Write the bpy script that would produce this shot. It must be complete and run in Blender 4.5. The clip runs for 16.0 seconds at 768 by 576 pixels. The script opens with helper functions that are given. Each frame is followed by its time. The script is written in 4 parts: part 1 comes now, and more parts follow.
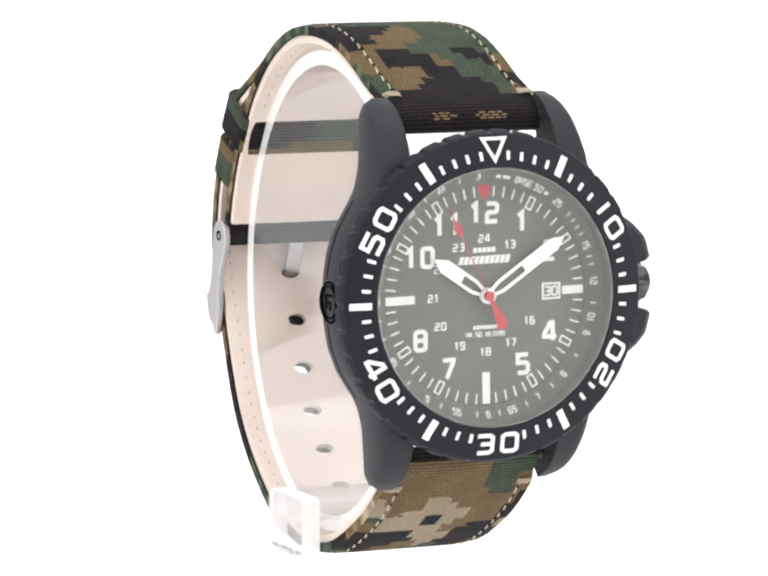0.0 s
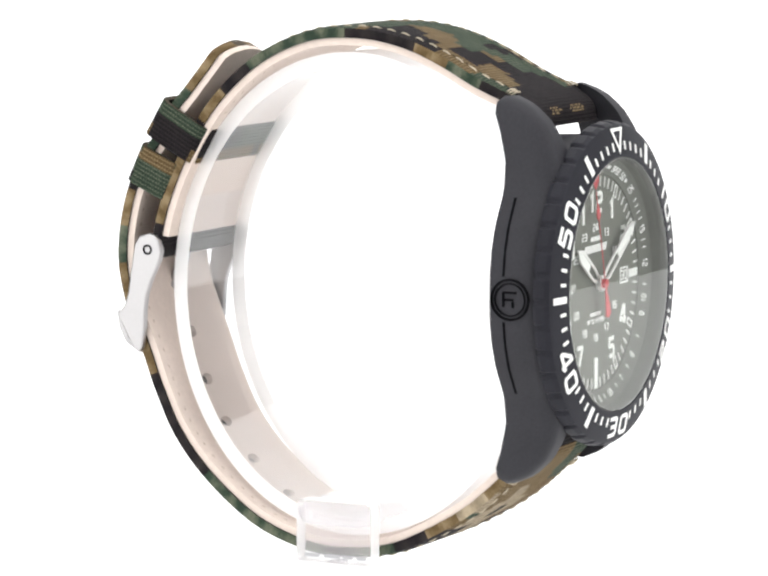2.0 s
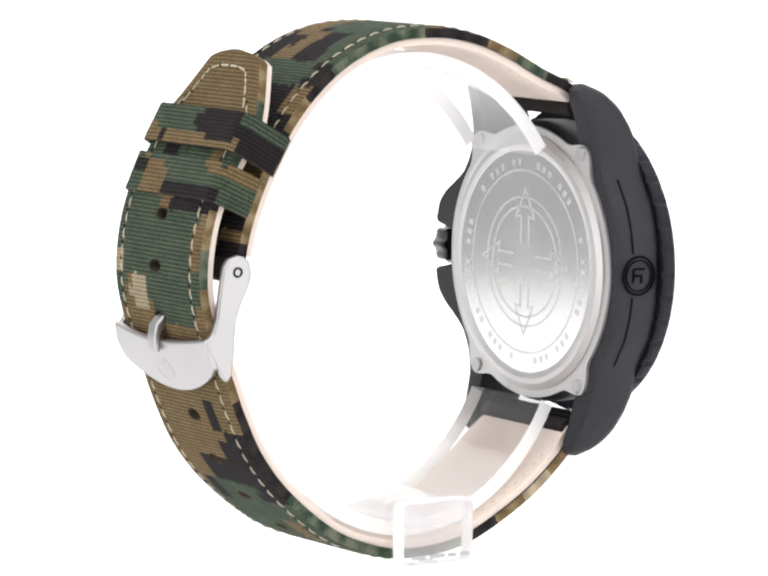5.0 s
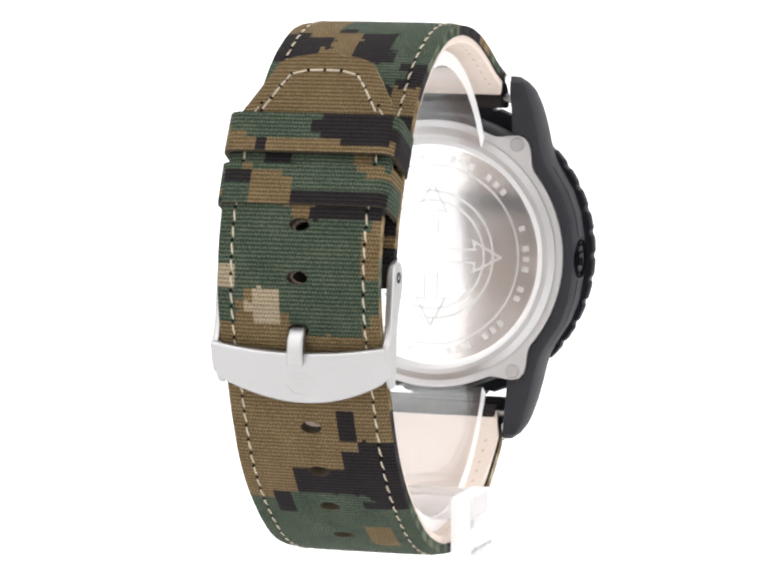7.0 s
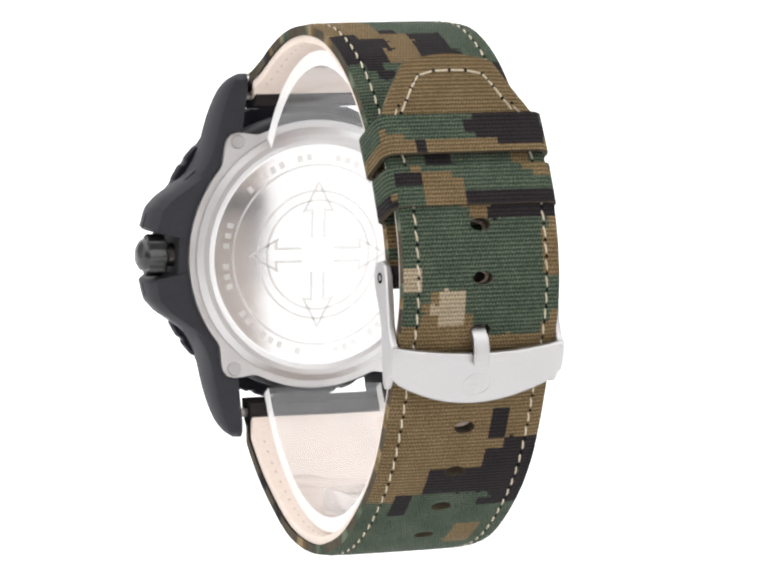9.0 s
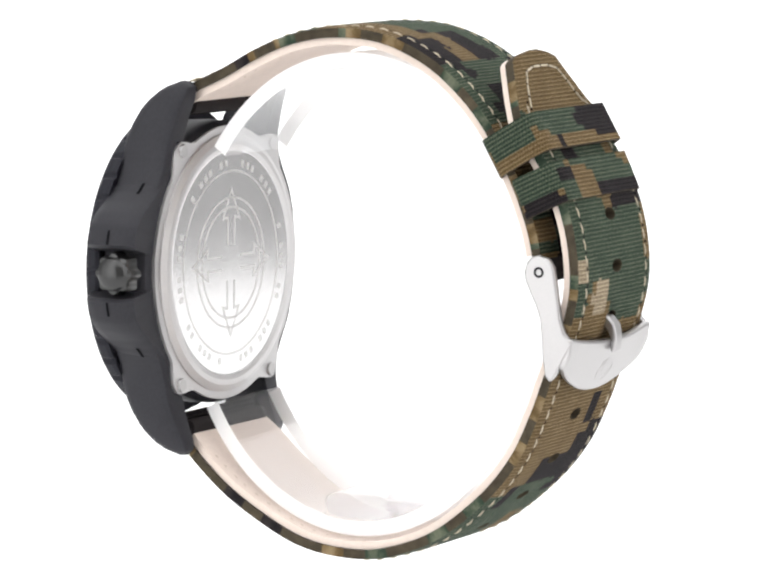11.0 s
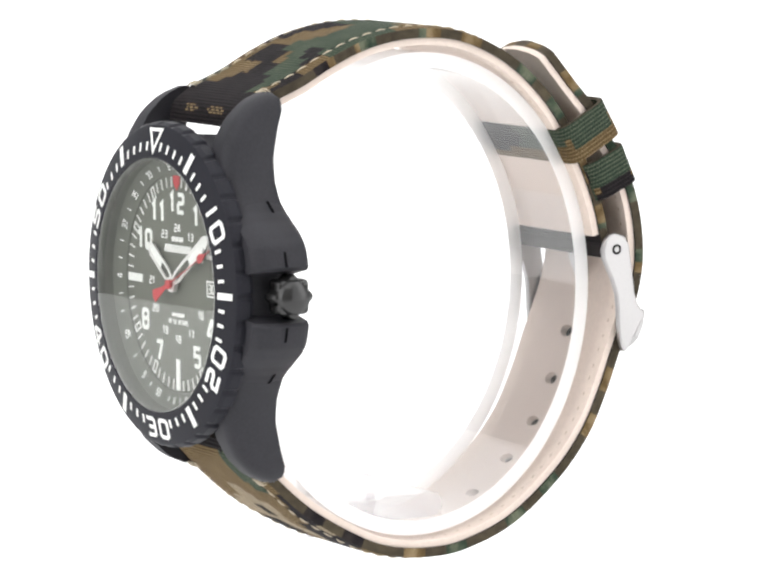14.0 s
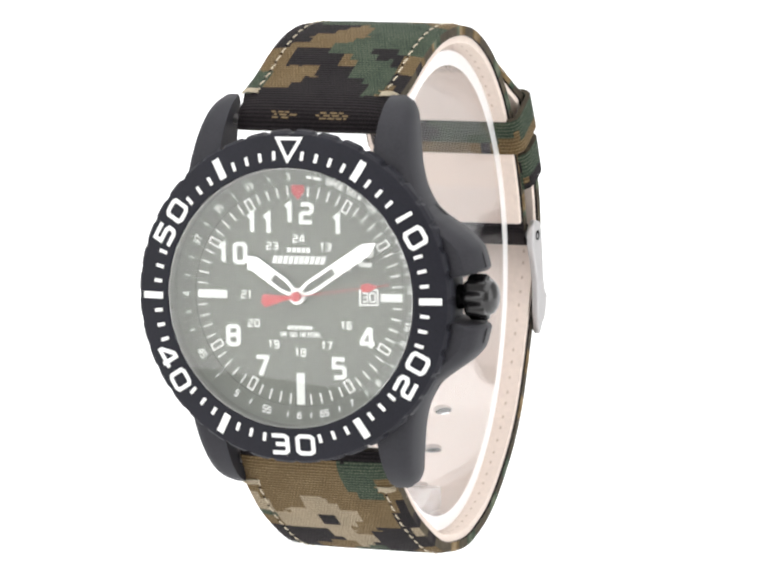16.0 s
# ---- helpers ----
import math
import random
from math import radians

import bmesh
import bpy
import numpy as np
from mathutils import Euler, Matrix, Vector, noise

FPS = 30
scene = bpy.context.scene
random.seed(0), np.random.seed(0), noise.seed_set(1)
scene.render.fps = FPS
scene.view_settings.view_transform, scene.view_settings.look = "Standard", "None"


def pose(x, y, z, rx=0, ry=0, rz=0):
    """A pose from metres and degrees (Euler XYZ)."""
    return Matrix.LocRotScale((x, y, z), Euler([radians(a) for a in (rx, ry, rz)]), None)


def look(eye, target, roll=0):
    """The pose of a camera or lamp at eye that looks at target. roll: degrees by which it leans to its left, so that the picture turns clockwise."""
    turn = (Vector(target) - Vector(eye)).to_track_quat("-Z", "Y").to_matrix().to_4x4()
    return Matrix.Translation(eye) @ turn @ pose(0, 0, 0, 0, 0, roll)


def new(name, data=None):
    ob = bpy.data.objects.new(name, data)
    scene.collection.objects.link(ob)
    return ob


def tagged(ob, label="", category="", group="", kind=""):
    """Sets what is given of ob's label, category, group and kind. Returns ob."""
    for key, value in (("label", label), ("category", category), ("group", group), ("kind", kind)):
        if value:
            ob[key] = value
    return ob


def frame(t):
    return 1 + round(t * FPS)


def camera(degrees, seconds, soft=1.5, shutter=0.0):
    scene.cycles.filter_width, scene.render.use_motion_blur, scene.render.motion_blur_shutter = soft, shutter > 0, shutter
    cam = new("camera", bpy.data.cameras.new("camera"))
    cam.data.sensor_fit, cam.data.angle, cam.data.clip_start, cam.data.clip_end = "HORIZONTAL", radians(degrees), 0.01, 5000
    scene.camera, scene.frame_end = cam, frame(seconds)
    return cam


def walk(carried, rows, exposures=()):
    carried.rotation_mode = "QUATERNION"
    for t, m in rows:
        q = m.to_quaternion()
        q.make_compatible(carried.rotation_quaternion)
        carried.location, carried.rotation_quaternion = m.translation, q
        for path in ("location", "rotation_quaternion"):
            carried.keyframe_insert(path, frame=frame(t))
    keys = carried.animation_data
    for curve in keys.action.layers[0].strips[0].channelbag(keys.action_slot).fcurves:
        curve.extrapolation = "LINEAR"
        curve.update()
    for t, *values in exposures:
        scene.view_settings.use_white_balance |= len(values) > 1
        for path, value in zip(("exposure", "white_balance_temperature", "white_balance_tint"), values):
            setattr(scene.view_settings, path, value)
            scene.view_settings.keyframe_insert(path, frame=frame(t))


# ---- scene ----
cam = camera(10.32, 16.0, 2.5)

# The watch centre stands above the table on its clear stand; the camera looks slightly down on it.
CENTRE = 0.0620
EYE = (0.00025, -0.560, CENTRE + 0.0600)
PITCH, ROLL = 6.37, 0.14
STILL = pose(EYE[0], EYE[1], EYE[2], 90 - PITCH, 0, 0) @ pose(0, 0, 0, 0, 0, ROLL)
walk(cam, [(0.0, STILL), (16.0, STILL)])

# ---------------------------------------------------------------- light
scene.view_settings.exposure = 0.3
world = bpy.data.worlds.new("studio")
scene.world = world
world.use_nodes = True
world.node_tree.nodes["Background"].inputs[0].default_value = (1, 1, 1, 1)
world.node_tree.nodes["Background"].inputs[1].default_value = 0.45


# Added fill, unseen: brightens the grey wall that the steel back mirrors.
lamp = new("fill_lamp", bpy.data.lights.new("fill_lamp", "AREA"))
lamp.data.shape, lamp.data.size, lamp.data.size_y, lamp.data.energy = "RECTANGLE", 1.6, 0.5, 11.0
lamp.matrix_world = look((0, -1.1, 1.45), (0, -1.75, 0.3))
tagged(lamp, "long unseen fill lamp added to brighten the wall behind the camera", "lamp", kind="structure")


# ---------------------------------------------------------------- materials
def material(name):
    m = bpy.data.materials.new(name)
    m.use_nodes = True
    nt = m.node_tree
    return m, nt, nt.nodes["Principled BSDF"]


def link(nt, a, b):
    nt.links.new(a, b)


def add(nt, kind, **inputs):
    n = nt.nodes.new(kind)
    for key, value in inputs.items():
        n.inputs[key.replace("_", " ")].default_value = value
    return n


def coat(name, colour, rough=0.5, metal=0.0, spec=0.5, vary=0.12, grain=900.0, bump=0.05, rough_vary=0.1):
    """A surface with large, soft stains and a fine grain, in object space."""
    m, nt, b = material(name)
    tc = nt.nodes.new("ShaderNodeTexCoord")
    big = add(nt, "ShaderNodeTexNoise", Scale=140.0, Detail=3.0)
    fine = add(nt, "ShaderNodeTexNoise", Scale=grain, Detail=2.0)
    for n in (big, fine):
        link(nt, tc.outputs["Object"], n.inputs["Vector"])
    both = add(nt, "ShaderNodeMath")
    both.operation = "ADD"
    link(nt, big.outputs[0], both.inputs[0])
    link(nt, fine.outputs[0], both.inputs[1])
    ramp = nt.nodes.new("ShaderNodeValToRGB")
    lo, hi = ramp.color_ramp.elements
    lo.position, hi.position = 0.3, 0.7
    lo.color = (*[c * (1 - vary) for c in colour], 1)
    hi.color = (*[min(1, c * (1 + vary)) for c in colour], 1)
    half = add(nt, "ShaderNodeMath")
    half.operation = "MULTIPLY"
    half.inputs[1].default_value = 0.5
    link(nt, both.outputs[0], half.inputs[0])
    link(nt, half.outputs[0], ramp.inputs[0])
    link(nt, ramp.outputs[0], b.inputs["Base Color"])
    mr = nt.nodes.new("ShaderNodeMapRange")
    mr.inputs["To Min"].default_value = max(0.02, rough - rough_vary)
    mr.inputs["To Max"].default_value = min(1, rough + rough_vary)
    link(nt, half.outputs[0], mr.inputs["Value"])
    link(nt, mr.outputs[0], b.inputs["Roughness"])
    b.inputs["Metallic"].default_value = metal
    b.inputs["Specular IOR Level"].default_value = spec
    if bump:
        bp = add(nt, "ShaderNodeBump", Strength=bump, Distance=0.0001)
        link(nt, fine.outputs[0], bp.inputs["Height"])
        link(nt, bp.outputs[0], b.inputs["Normal"])
    return m


def canvas(name, colour, pale=0.26):
    """Ribbed cotton canvas: cross ribs and thread specks along the strap's own coordinates (in millimetres)."""
    m, nt, b = material(name)
    tc = nt.nodes.new("ShaderNodeTexCoord")
    sep = nt.nodes.new("ShaderNodeSeparateXYZ")
    link(nt, tc.outputs["UV"], sep.inputs[0])

    def wave(source, k, jitter):
        wob = add(nt, "ShaderNodeTexNoise", Scale=1.3, Detail=2.0)
        link(nt, tc.outputs["UV"], wob.inputs["Vector"])
        mul = add(nt, "ShaderNodeMath")
        mul.operation = "MULTIPLY_ADD"
        mul.inputs[1].default_value = k
        link(nt, source, mul.inputs[0])
        j = add(nt, "ShaderNodeMath")
        j.operation = "MULTIPLY"
        j.inputs[1].default_value = jitter
        link(nt, wob.outputs[0], j.inputs[0])
        link(nt, j.outputs[0], mul.inputs[2])
        s = add(nt, "ShaderNodeMath")
        s.operation = "SINE"
        link(nt, mul.outputs[0], s.inputs[0])
        return s.outputs[0]

    def maths(op, a, b=None, c=None):
        n = nt.nodes.new("ShaderNodeMath")
        n.operation = op
        for k, v in enumerate((a, b, c)):
            if v is None:
                continue
            if isinstance(v, (int, float)):
                n.inputs[k].default_value = v
            else:
                link(nt, v, n.inputs[k])
        return n.outputs[0]

    ribs = wave(sep.outputs["Y"], 2 * math.pi / 0.54, 1.0)
    row = maths("FLOOR", maths("DIVIDE", sep.outputs["Y"], 0.54))
    shifted = maths("MULTIPLY_ADD", row, 0.21, sep.outputs["X"])
    threads = wave(shifted, 2 * math.pi / 0.42, 3.0)
    weave = maths("MULTIPLY_ADD", threads, 0.55, maths("MULTIPLY", ribs, 0.75))
    speck = add(nt, "ShaderNodeTexNoise", Scale=3.2, Detail=3.0, Roughness=0.8)
    link(nt, tc.outputs["UV"], speck.inputs["Vector"])
    patch = add(nt, "ShaderNodeTexNoise", Scale=0.25, Detail=2.0)
    link(nt, tc.outputs["UV"], patch.inputs["Vector"])
    level = maths("ADD", maths("MULTIPLY", speck.outputs[0], 0.95), maths("MULTIPLY", patch.outputs[0], 0.25))
    total = maths("MULTIPLY_ADD", weave, 0.19, level)
    ramp = nt.nodes.new("ShaderNodeValToRGB")
    lo, hi = ramp.color_ramp.elements
    lo.position, hi.position = 0.25, 0.90
    lo.color = (*[c * 0.40 for c in colour], 1)
    hi.color = (*[c * 1.35 + pale * t for c, t in zip(colour, (0.36, 0.31, 0.22))], 1)
    mid = ramp.color_ramp.elements.new(0.60)
    mid.color = (*colour, 1)
    link(nt, total, ramp.inputs[0])
    link(nt, ramp.outputs[0], b.inputs["Base Color"])
    b.inputs["Roughness"].default_value = 0.85
    b.inputs["Specular IOR Level"].default_value = 0.1
    bp = add(nt, "ShaderNodeBump", Strength=0.6, Distance=0.00012)
    link(nt, weave, bp.inputs["Height"])
    link(nt, bp.outputs[0], b.inputs["Normal"])
    return m


def glowing(name, strength, colour=(1, 1, 1)):
    """White diffusion cloth lit from behind, and the table top; brightness is put in as emission."""
    m, nt, b = material(name)
    tc = nt.nodes.new("ShaderNodeTexCoord")
    n = add(nt, "ShaderNodeTexNoise", Scale=3.0, Detail=2.0)
    link(nt, tc.outputs["Object"], n.inputs["Vector"])
    mr = nt.nodes.new("ShaderNodeMapRange")
    mr.inputs["To Min"].default_value, mr.inputs["To Max"].default_value = strength * 0.97, strength * 1.03
    link(nt, n.outputs[0], mr.inputs["Value"])
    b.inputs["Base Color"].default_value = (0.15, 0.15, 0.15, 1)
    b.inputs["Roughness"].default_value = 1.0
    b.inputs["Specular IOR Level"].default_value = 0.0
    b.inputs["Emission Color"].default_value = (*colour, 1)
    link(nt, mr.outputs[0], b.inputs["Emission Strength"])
    return m


def clear(name, ior, tint=(1, 1, 1), thin=False, rough=0.0, veil=0.0):
    """Clear plastic or glass; thin: a pane that lets the view straight through and mirrors by Fresnel."""
    m, nt, b = material(name)
    out = nt.nodes["Material Output"]
    if thin:
        see = nt.nodes.new("ShaderNodeBsdfTransparent")
        see.inputs[0].default_value = (*tint, 1)
        shine = nt.nodes.new("ShaderNodeBsdfGlossy")
        shine.inputs["Roughness"].default_value = rough
        mix = nt.nodes.new("ShaderNodeMixShader")
        lw = nt.nodes.new("ShaderNodeLayerWeight")
        five = add(nt, "ShaderNodeMath")
        five.operation = "POWER"
        five.inputs[1].default_value = 5.0
        link(nt, lw.outputs["Facing"], five.inputs[0])
        base = ((ior - 1) / (ior + 1)) ** 2 * 2.0
        gloss = add(nt, "ShaderNodeMath")
        gloss.operation = "MULTIPLY_ADD"
        gloss.inputs[1].default_value = 1 - base
        gloss.inputs[2].default_value = base
        link(nt, five.outputs[0], gloss.inputs[0])
        link(nt, gloss.outputs[0], mix.inputs[0])
        link(nt, see.outputs[0], mix.inputs[1])
        link(nt, shine.outputs[0], mix.inputs[2])
        last = mix
        if veil:
            milk = nt.nodes.new("ShaderNodeBsdfTranslucent")
            milk.inputs[0].default_value = (0.97, 0.95, 0.955, 1)
            last = nt.nodes.new("ShaderNodeMixShader")
            last.inputs[0].default_value = veil
            link(nt, mix.outputs[0], last.inputs[1])
            link(nt, milk.outputs[0], last.inputs[2])
        link(nt, last.outputs[0], out.inputs[0])
        nt.nodes.remove(b)
    else:
        b.inputs["Base Color"].default_value = (*tint, 1)
        b.inputs["Transmission Weight"].default_value = 1.0
        b.inputs["IOR"].default_value = ior
        b.inputs["Roughness"].default_value = rough
    return m


CASE = coat("black_resin", (0.024, 0.0235, 0.028), 0.58, spec=0.2, vary=0.2, grain=2600, bump=0.10)
BEZEL = coat("black_bezel", (0.013, 0.013, 0.018), 0.55, spec=0.16, vary=0.22, grain=3200, bump=0.10)
GROOVE = coat("deep_black", (0.004, 0.004, 0.005), 0.9, spec=0.03)
CROWN = coat("crown_black", (0.009, 0.009, 0.009), 0.24, spec=0.6, vary=0.2)
STEEL = coat("brushed_steel", (0.43, 0.42, 0.42), 0.42, metal=1.0, vary=0.06, grain=5000, bump=0.03)
BACK = coat("polished_back", (0.70, 0.69, 0.69), 0.12, metal=1.0, vary=0.05, grain=4000, bump=0.02, rough_vary=0.04)
RIM = coat("brushed_rim", (0.52, 0.51, 0.51), 0.45, metal=1.0, vary=0.08, grain=5000, bump=0.05)
ENGRAVE = coat("engraved_steel", (0.60, 0.59, 0.58), 0.32, metal=1.0, vary=0.08)
DIAL = coat("olive_dial", (0.132, 0.137, 0.115), 0.75, spec=0.2, vary=0.12, grain=2500, bump=0.02)
FLANGE = coat("olive_flange", (0.110, 0.116, 0.096), 0.6, spec=0.3, vary=0.12)
INK = coat("white_print", (0.80, 0.80, 0.78), 0.6, spec=0.3, vary=0.05, grain=4000)
LUME = coat("lume", (0.80, 0.81, 0.78), 0.7, spec=0.2, vary=0.12, grain=5000)
RED = coat("red_lacquer", (0.47, 0.032, 0.038), 0.45, vary=0.12)
HAND = coat("hand_silver", (0.86, 0.85, 0.83), 0.3, metal=0.6, vary=0.05)
LEATHER = coat("cream_leather", (0.65, 0.555, 0.49), 0.75, spec=0.25, vary=0.07, grain=1500, bump=0.25)
MARK = coat("needle_hole", (0.46, 0.37, 0.30), 0.9, spec=0.1)
THREAD = coat("tan_thread", (0.46, 0.40, 0.30), 0.8, spec=0.2, vary=0.25, grain=3500, bump=0.2)
EDGE = coat("raw_edge", (0.050, 0.040, 0.026), 0.85, spec=0.2, vary=0.45, grain=900, bump=0.3)
CAMO = {
    "k": canvas("canvas_black", (0.0115, 0.0095, 0.011), 0.03),
    "g": canvas("canvas_green", (0.028, 0.044, 0.030), 0.22),
    "b": canvas("canvas_brown", (0.105, 0.070, 0.032), 0.24),
    "t": canvas("canvas_tan", (0.235, 0.19, 0.13), 0.22),
}
ACRYLIC = clear("clear_acrylic", 1.49, (0.975, 0.975, 0.98), thin=True, rough=0.03)
CLOUDY = clear("cloudy_acrylic", 1.49, (0.98, 0.98, 0.985), thin=True, rough=0.05, veil=0.22)
FROST = coat("sawn_acrylic", (0.95, 0.945, 0.94), 0.6, spec=0.5, vary=0.03)
FROST.node_tree.nodes["Principled BSDF"].inputs["Transmission Weight"].default_value = 0.45
CRYSTAL = clear("crystal_glass", 1.52, (0.97, 0.98, 0.97), thin=True, rough=0.012)
TENT = glowing("lit_cloth", 1.25)
SIDE = glowing("side_cloth", 1.15)
# Rear cloths' weak light is put in as emission, so the dial mirrors dark.
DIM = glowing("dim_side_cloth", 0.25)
BRIGHT = glowing("softbox_cloth", 2.4)
ROOF = glowing("lit_roof", 1.9)
# Table top's brightness is put in as emission so it renders pure white.
TABLE_GLOW = glowing("glowing_table", 1.15)
STAMP = coat("grey_print", (0.34, 0.34, 0.35), 0.7, vary=0.1)
PLASTER = coat("grey_plaster", (0.43, 0.41, 0.40), 0.9, spec=0.1, vary=0.05, grain=20)


# ---------------------------------------------------------------- mesh helpers (millimetres in, metres out)
MM = 0.001


def part(name, bm, mat, parent=None, label="", sharp=35, kind=""):
    """Links a bmesh as one mesh object; mat is a material or a list of them."""
    me = bpy.data.meshes.new(name)
    bm.to_mesh(me)
    bm.free()
    for m in mat if isinstance(mat, (list, tuple)) else [mat]:
        me.materials.append(m)
    me.polygons.foreach_set("use_smooth", [True] * len(me.polygons))
    me.set_sharp_from_angle(angle=radians(sharp))
    ob = new(name, me)
    ob.parent = parent
    return tagged(ob, label=label, kind=kind)


def twin(ob, m, parent=None):
    """Another object on the same mesh, as a piece of the same kind."""
    o = new(ob.name.split(".")[0], ob.data)
    o.parent = parent or ob.parent
    o.matrix_basis = m
    for key in ("label", "kind"):
        if key in ob:
            o[key] = ob[key]
    return o


def turn(deg):
    """A turn on the dial, clockwise from twelve."""
    return Matrix.Rotation(radians(deg), 4, "Y")


def lathe(bm, profile, steps=128, close=True, mod=None, mat=0):
    """Turns (radius, y) pairs round the dial's axis. mod(i, k, r, y) may change a radius."""
    rings = []
    for i in range(steps):
        a = 2 * math.pi * i / steps
        ring = []
        for k, (r, y) in enumerate(profile):
            if mod:
                r, y = mod(i, k, r, y)
            ring.append(bm.verts.new((r * math.sin(a) * MM, y * MM, r * math.cos(a) * MM)))
        rings.append(ring)
    n = len(profile)
    for i in range(steps):
        p, q = rings[i], rings[(i + 1) % steps]
        for k in range(n if close else n - 1):
            f = bm.faces.new((p[k], q[k], q[(k + 1) % n], p[(k + 1) % n]))
            f.material_index = mat
    return rings


def prism(bm, pts, to_a, to_b, mat=0):
    """A closed solid between two mappings of one outline."""
    a = [bm.verts.new(Vector(to_a(*p)) * MM) for p in pts]
    b = [bm.verts.new(Vector(to_b(*p)) * MM) for p in pts]
    made = [bm.faces.new(a), bm.faces.new(b[::-1])]
    n = len(pts)
    for i in range(n):
        made.append(bm.faces.new((a[i], b[i], b[(i + 1) % n], a[(i + 1) % n])))
    for f in made:
        f.material_index = mat


def tidy(bm):
    bmesh.ops.recalc_face_normals(bm, faces=bm.faces)
    return bm


def rounded(ob, width, segments=2, angle=40):
    mod = ob.modifiers.new("bevel", "BEVEL")
    mod.width, mod.segments, mod.limit_method, mod.angle_limit = width * MM, segments, "ANGLE", radians(angle)
    mod.harden_normals = False
    return ob


def stroke(bm, pts, width, where, depth, closed=False):
    """A flat, raised line along pts; where(u, v, lift) places it."""
    P = [Vector(p) for p in pts]
    n = len(P)
    left, right = [], []
    for i in range(n):
        prev = P[i - 1] if (i or closed) else None
        nxt = P[(i + 1) % n] if (i < n - 1 or closed) else None
        d1 = (P[i] - prev).normalized() if prev is not None else None
        d2 = (nxt - P[i]).normalized() if nxt is not None else None
        d1, d2 = d1 or d2, d2 or d1
        n1, n2 = Vector((-d1.y, d1.x)), Vector((-d2.y, d2.x))
        m = n1 + n2
        m = m / max(0.35, m.dot(n1))
        left.append(P[i] + m * width / 2)
        right.append(P[i] - m * width / 2)
    top = [[bm.verts.new(Vector(where(p.x, p.y, depth)) * MM) for p in side] for side in (left, right)]
    low = [[bm.verts.new(Vector(where(p.x, p.y, 0)) * MM) for p in side] for side in (left, right)]
    for i in range(n if closed else n - 1):
        j = (i + 1) % n
        bm.faces.new((top[0][i], top[0][j], top[1][j], top[1][i]))
        bm.faces.new((low[0][i], low[0][j], top[0][j], top[0][i]))
        bm.faces.new((top[1][i], top[1][j], low[1][j], low[1][i]))
    if not closed:
        for i in (0, n - 1):
            bm.faces.new((top[0][i], top[1][i], low[1][i], low[0][i]))


W, C = 0.62, 0.12   # the width of a figure one unit high, and its cut corners
RINGO = [(C, 0), (W - C, 0), (W, C), (W, 1 - C), (W - C, 1), (C, 1), (0, 1 - C), (0, C)]
GLYPH = {
    "0": [(RINGO, True)],
    "I": [([(0.34, 0), (0.34, 1)], False)],
    "1": [([(0.10, 0.82), (0.34, 1.0), (0.34, 0)], False)],
    "2": [([(0, 0.98), (W - C, 0.98), (W, 0.86), (W, 0.60), (W - C, 0.5), (C, 0.5), (0, 0.38), (0, 0), (W, 0)], False)],
    "3": [([(0, 1), (W - C, 1), (W, 0.88), (W, 0.12), (W - C, 0), (0, 0)], False), ([(0.14, 0.5), (W, 0.5)], False)],
    "4": [([(0.50, 0), (0.50, 1.0), (0.36, 1.0), (-0.02, 0.38), (-0.02, 0.24), (W + 0.10, 0.24)], False)],
    "5": [([(W, 1), (0, 1), (0, 0.56), (W - C, 0.56), (W, 0.44), (W, 0.12), (W - C, 0), (0, 0)], False)],
    "6": [([(W, 1), (C, 1), (0, 0.88), (0, C), (C, 0), (W - C, 0), (W, C), (W, 0.56 - C), (W - C, 0.56), (0, 0.56)], False)],
    "7": [([(0, 1), (W, 1), (W, 0.92), (0.22, 0)], False)],
    "8": [(RINGO, True), ([(0, 0.52), (W, 0.52)], False)],
    "9": [([(0, 0), (W - C, 0), (W, C), (W, 1 - C), (W - C, 1), (C, 1), (0, 1 - C), (0, 0.44 + C), (C, 0.44), (W, 0.44)], False)],
    "W": [([(0, 1), (0.16, 0), (0.33, 0.7), (0.50, 0), (0.66, 1)], False)],
    "R": [([(0, 0), (0, 1), (W, 1), (W, 0.5), (0, 0.5)], False), ([(0.25, 0.5), (W, 0)], False)],
    "M": [([(0, 0), (0, 1), (0.33, 0.4), (0.66, 1), (0.66, 0)], False)],
    "E": [([(W, 1), (0, 1), (0, 0), (W, 0)], False), ([(0, 0.5), (W * 0.9, 0.5)], False)],
    "A": [([(0, 0), (0, 0.8), (0.2, 1), (W - 0.2, 1), (W, 0.8), (W, 0)], False), ([(0, 0.42), (W, 0.42)], False)],
    "B": [([(0, 0), (0, 1), (W - C, 1), (W, 0.88), (W, 0.12), (W - C, 0)], True), ([(0, 0.5), (W, 0.5)], False)],
    "T": [([(0, 1), (W, 1)], False), ([(W / 2, 1), (W / 2, 0)], False)],
    "S": [([(W, 1), (0, 1), (0, 0.5), (W, 0.5), (W, 0), (0, 0)], False)],
    " ": [],
}


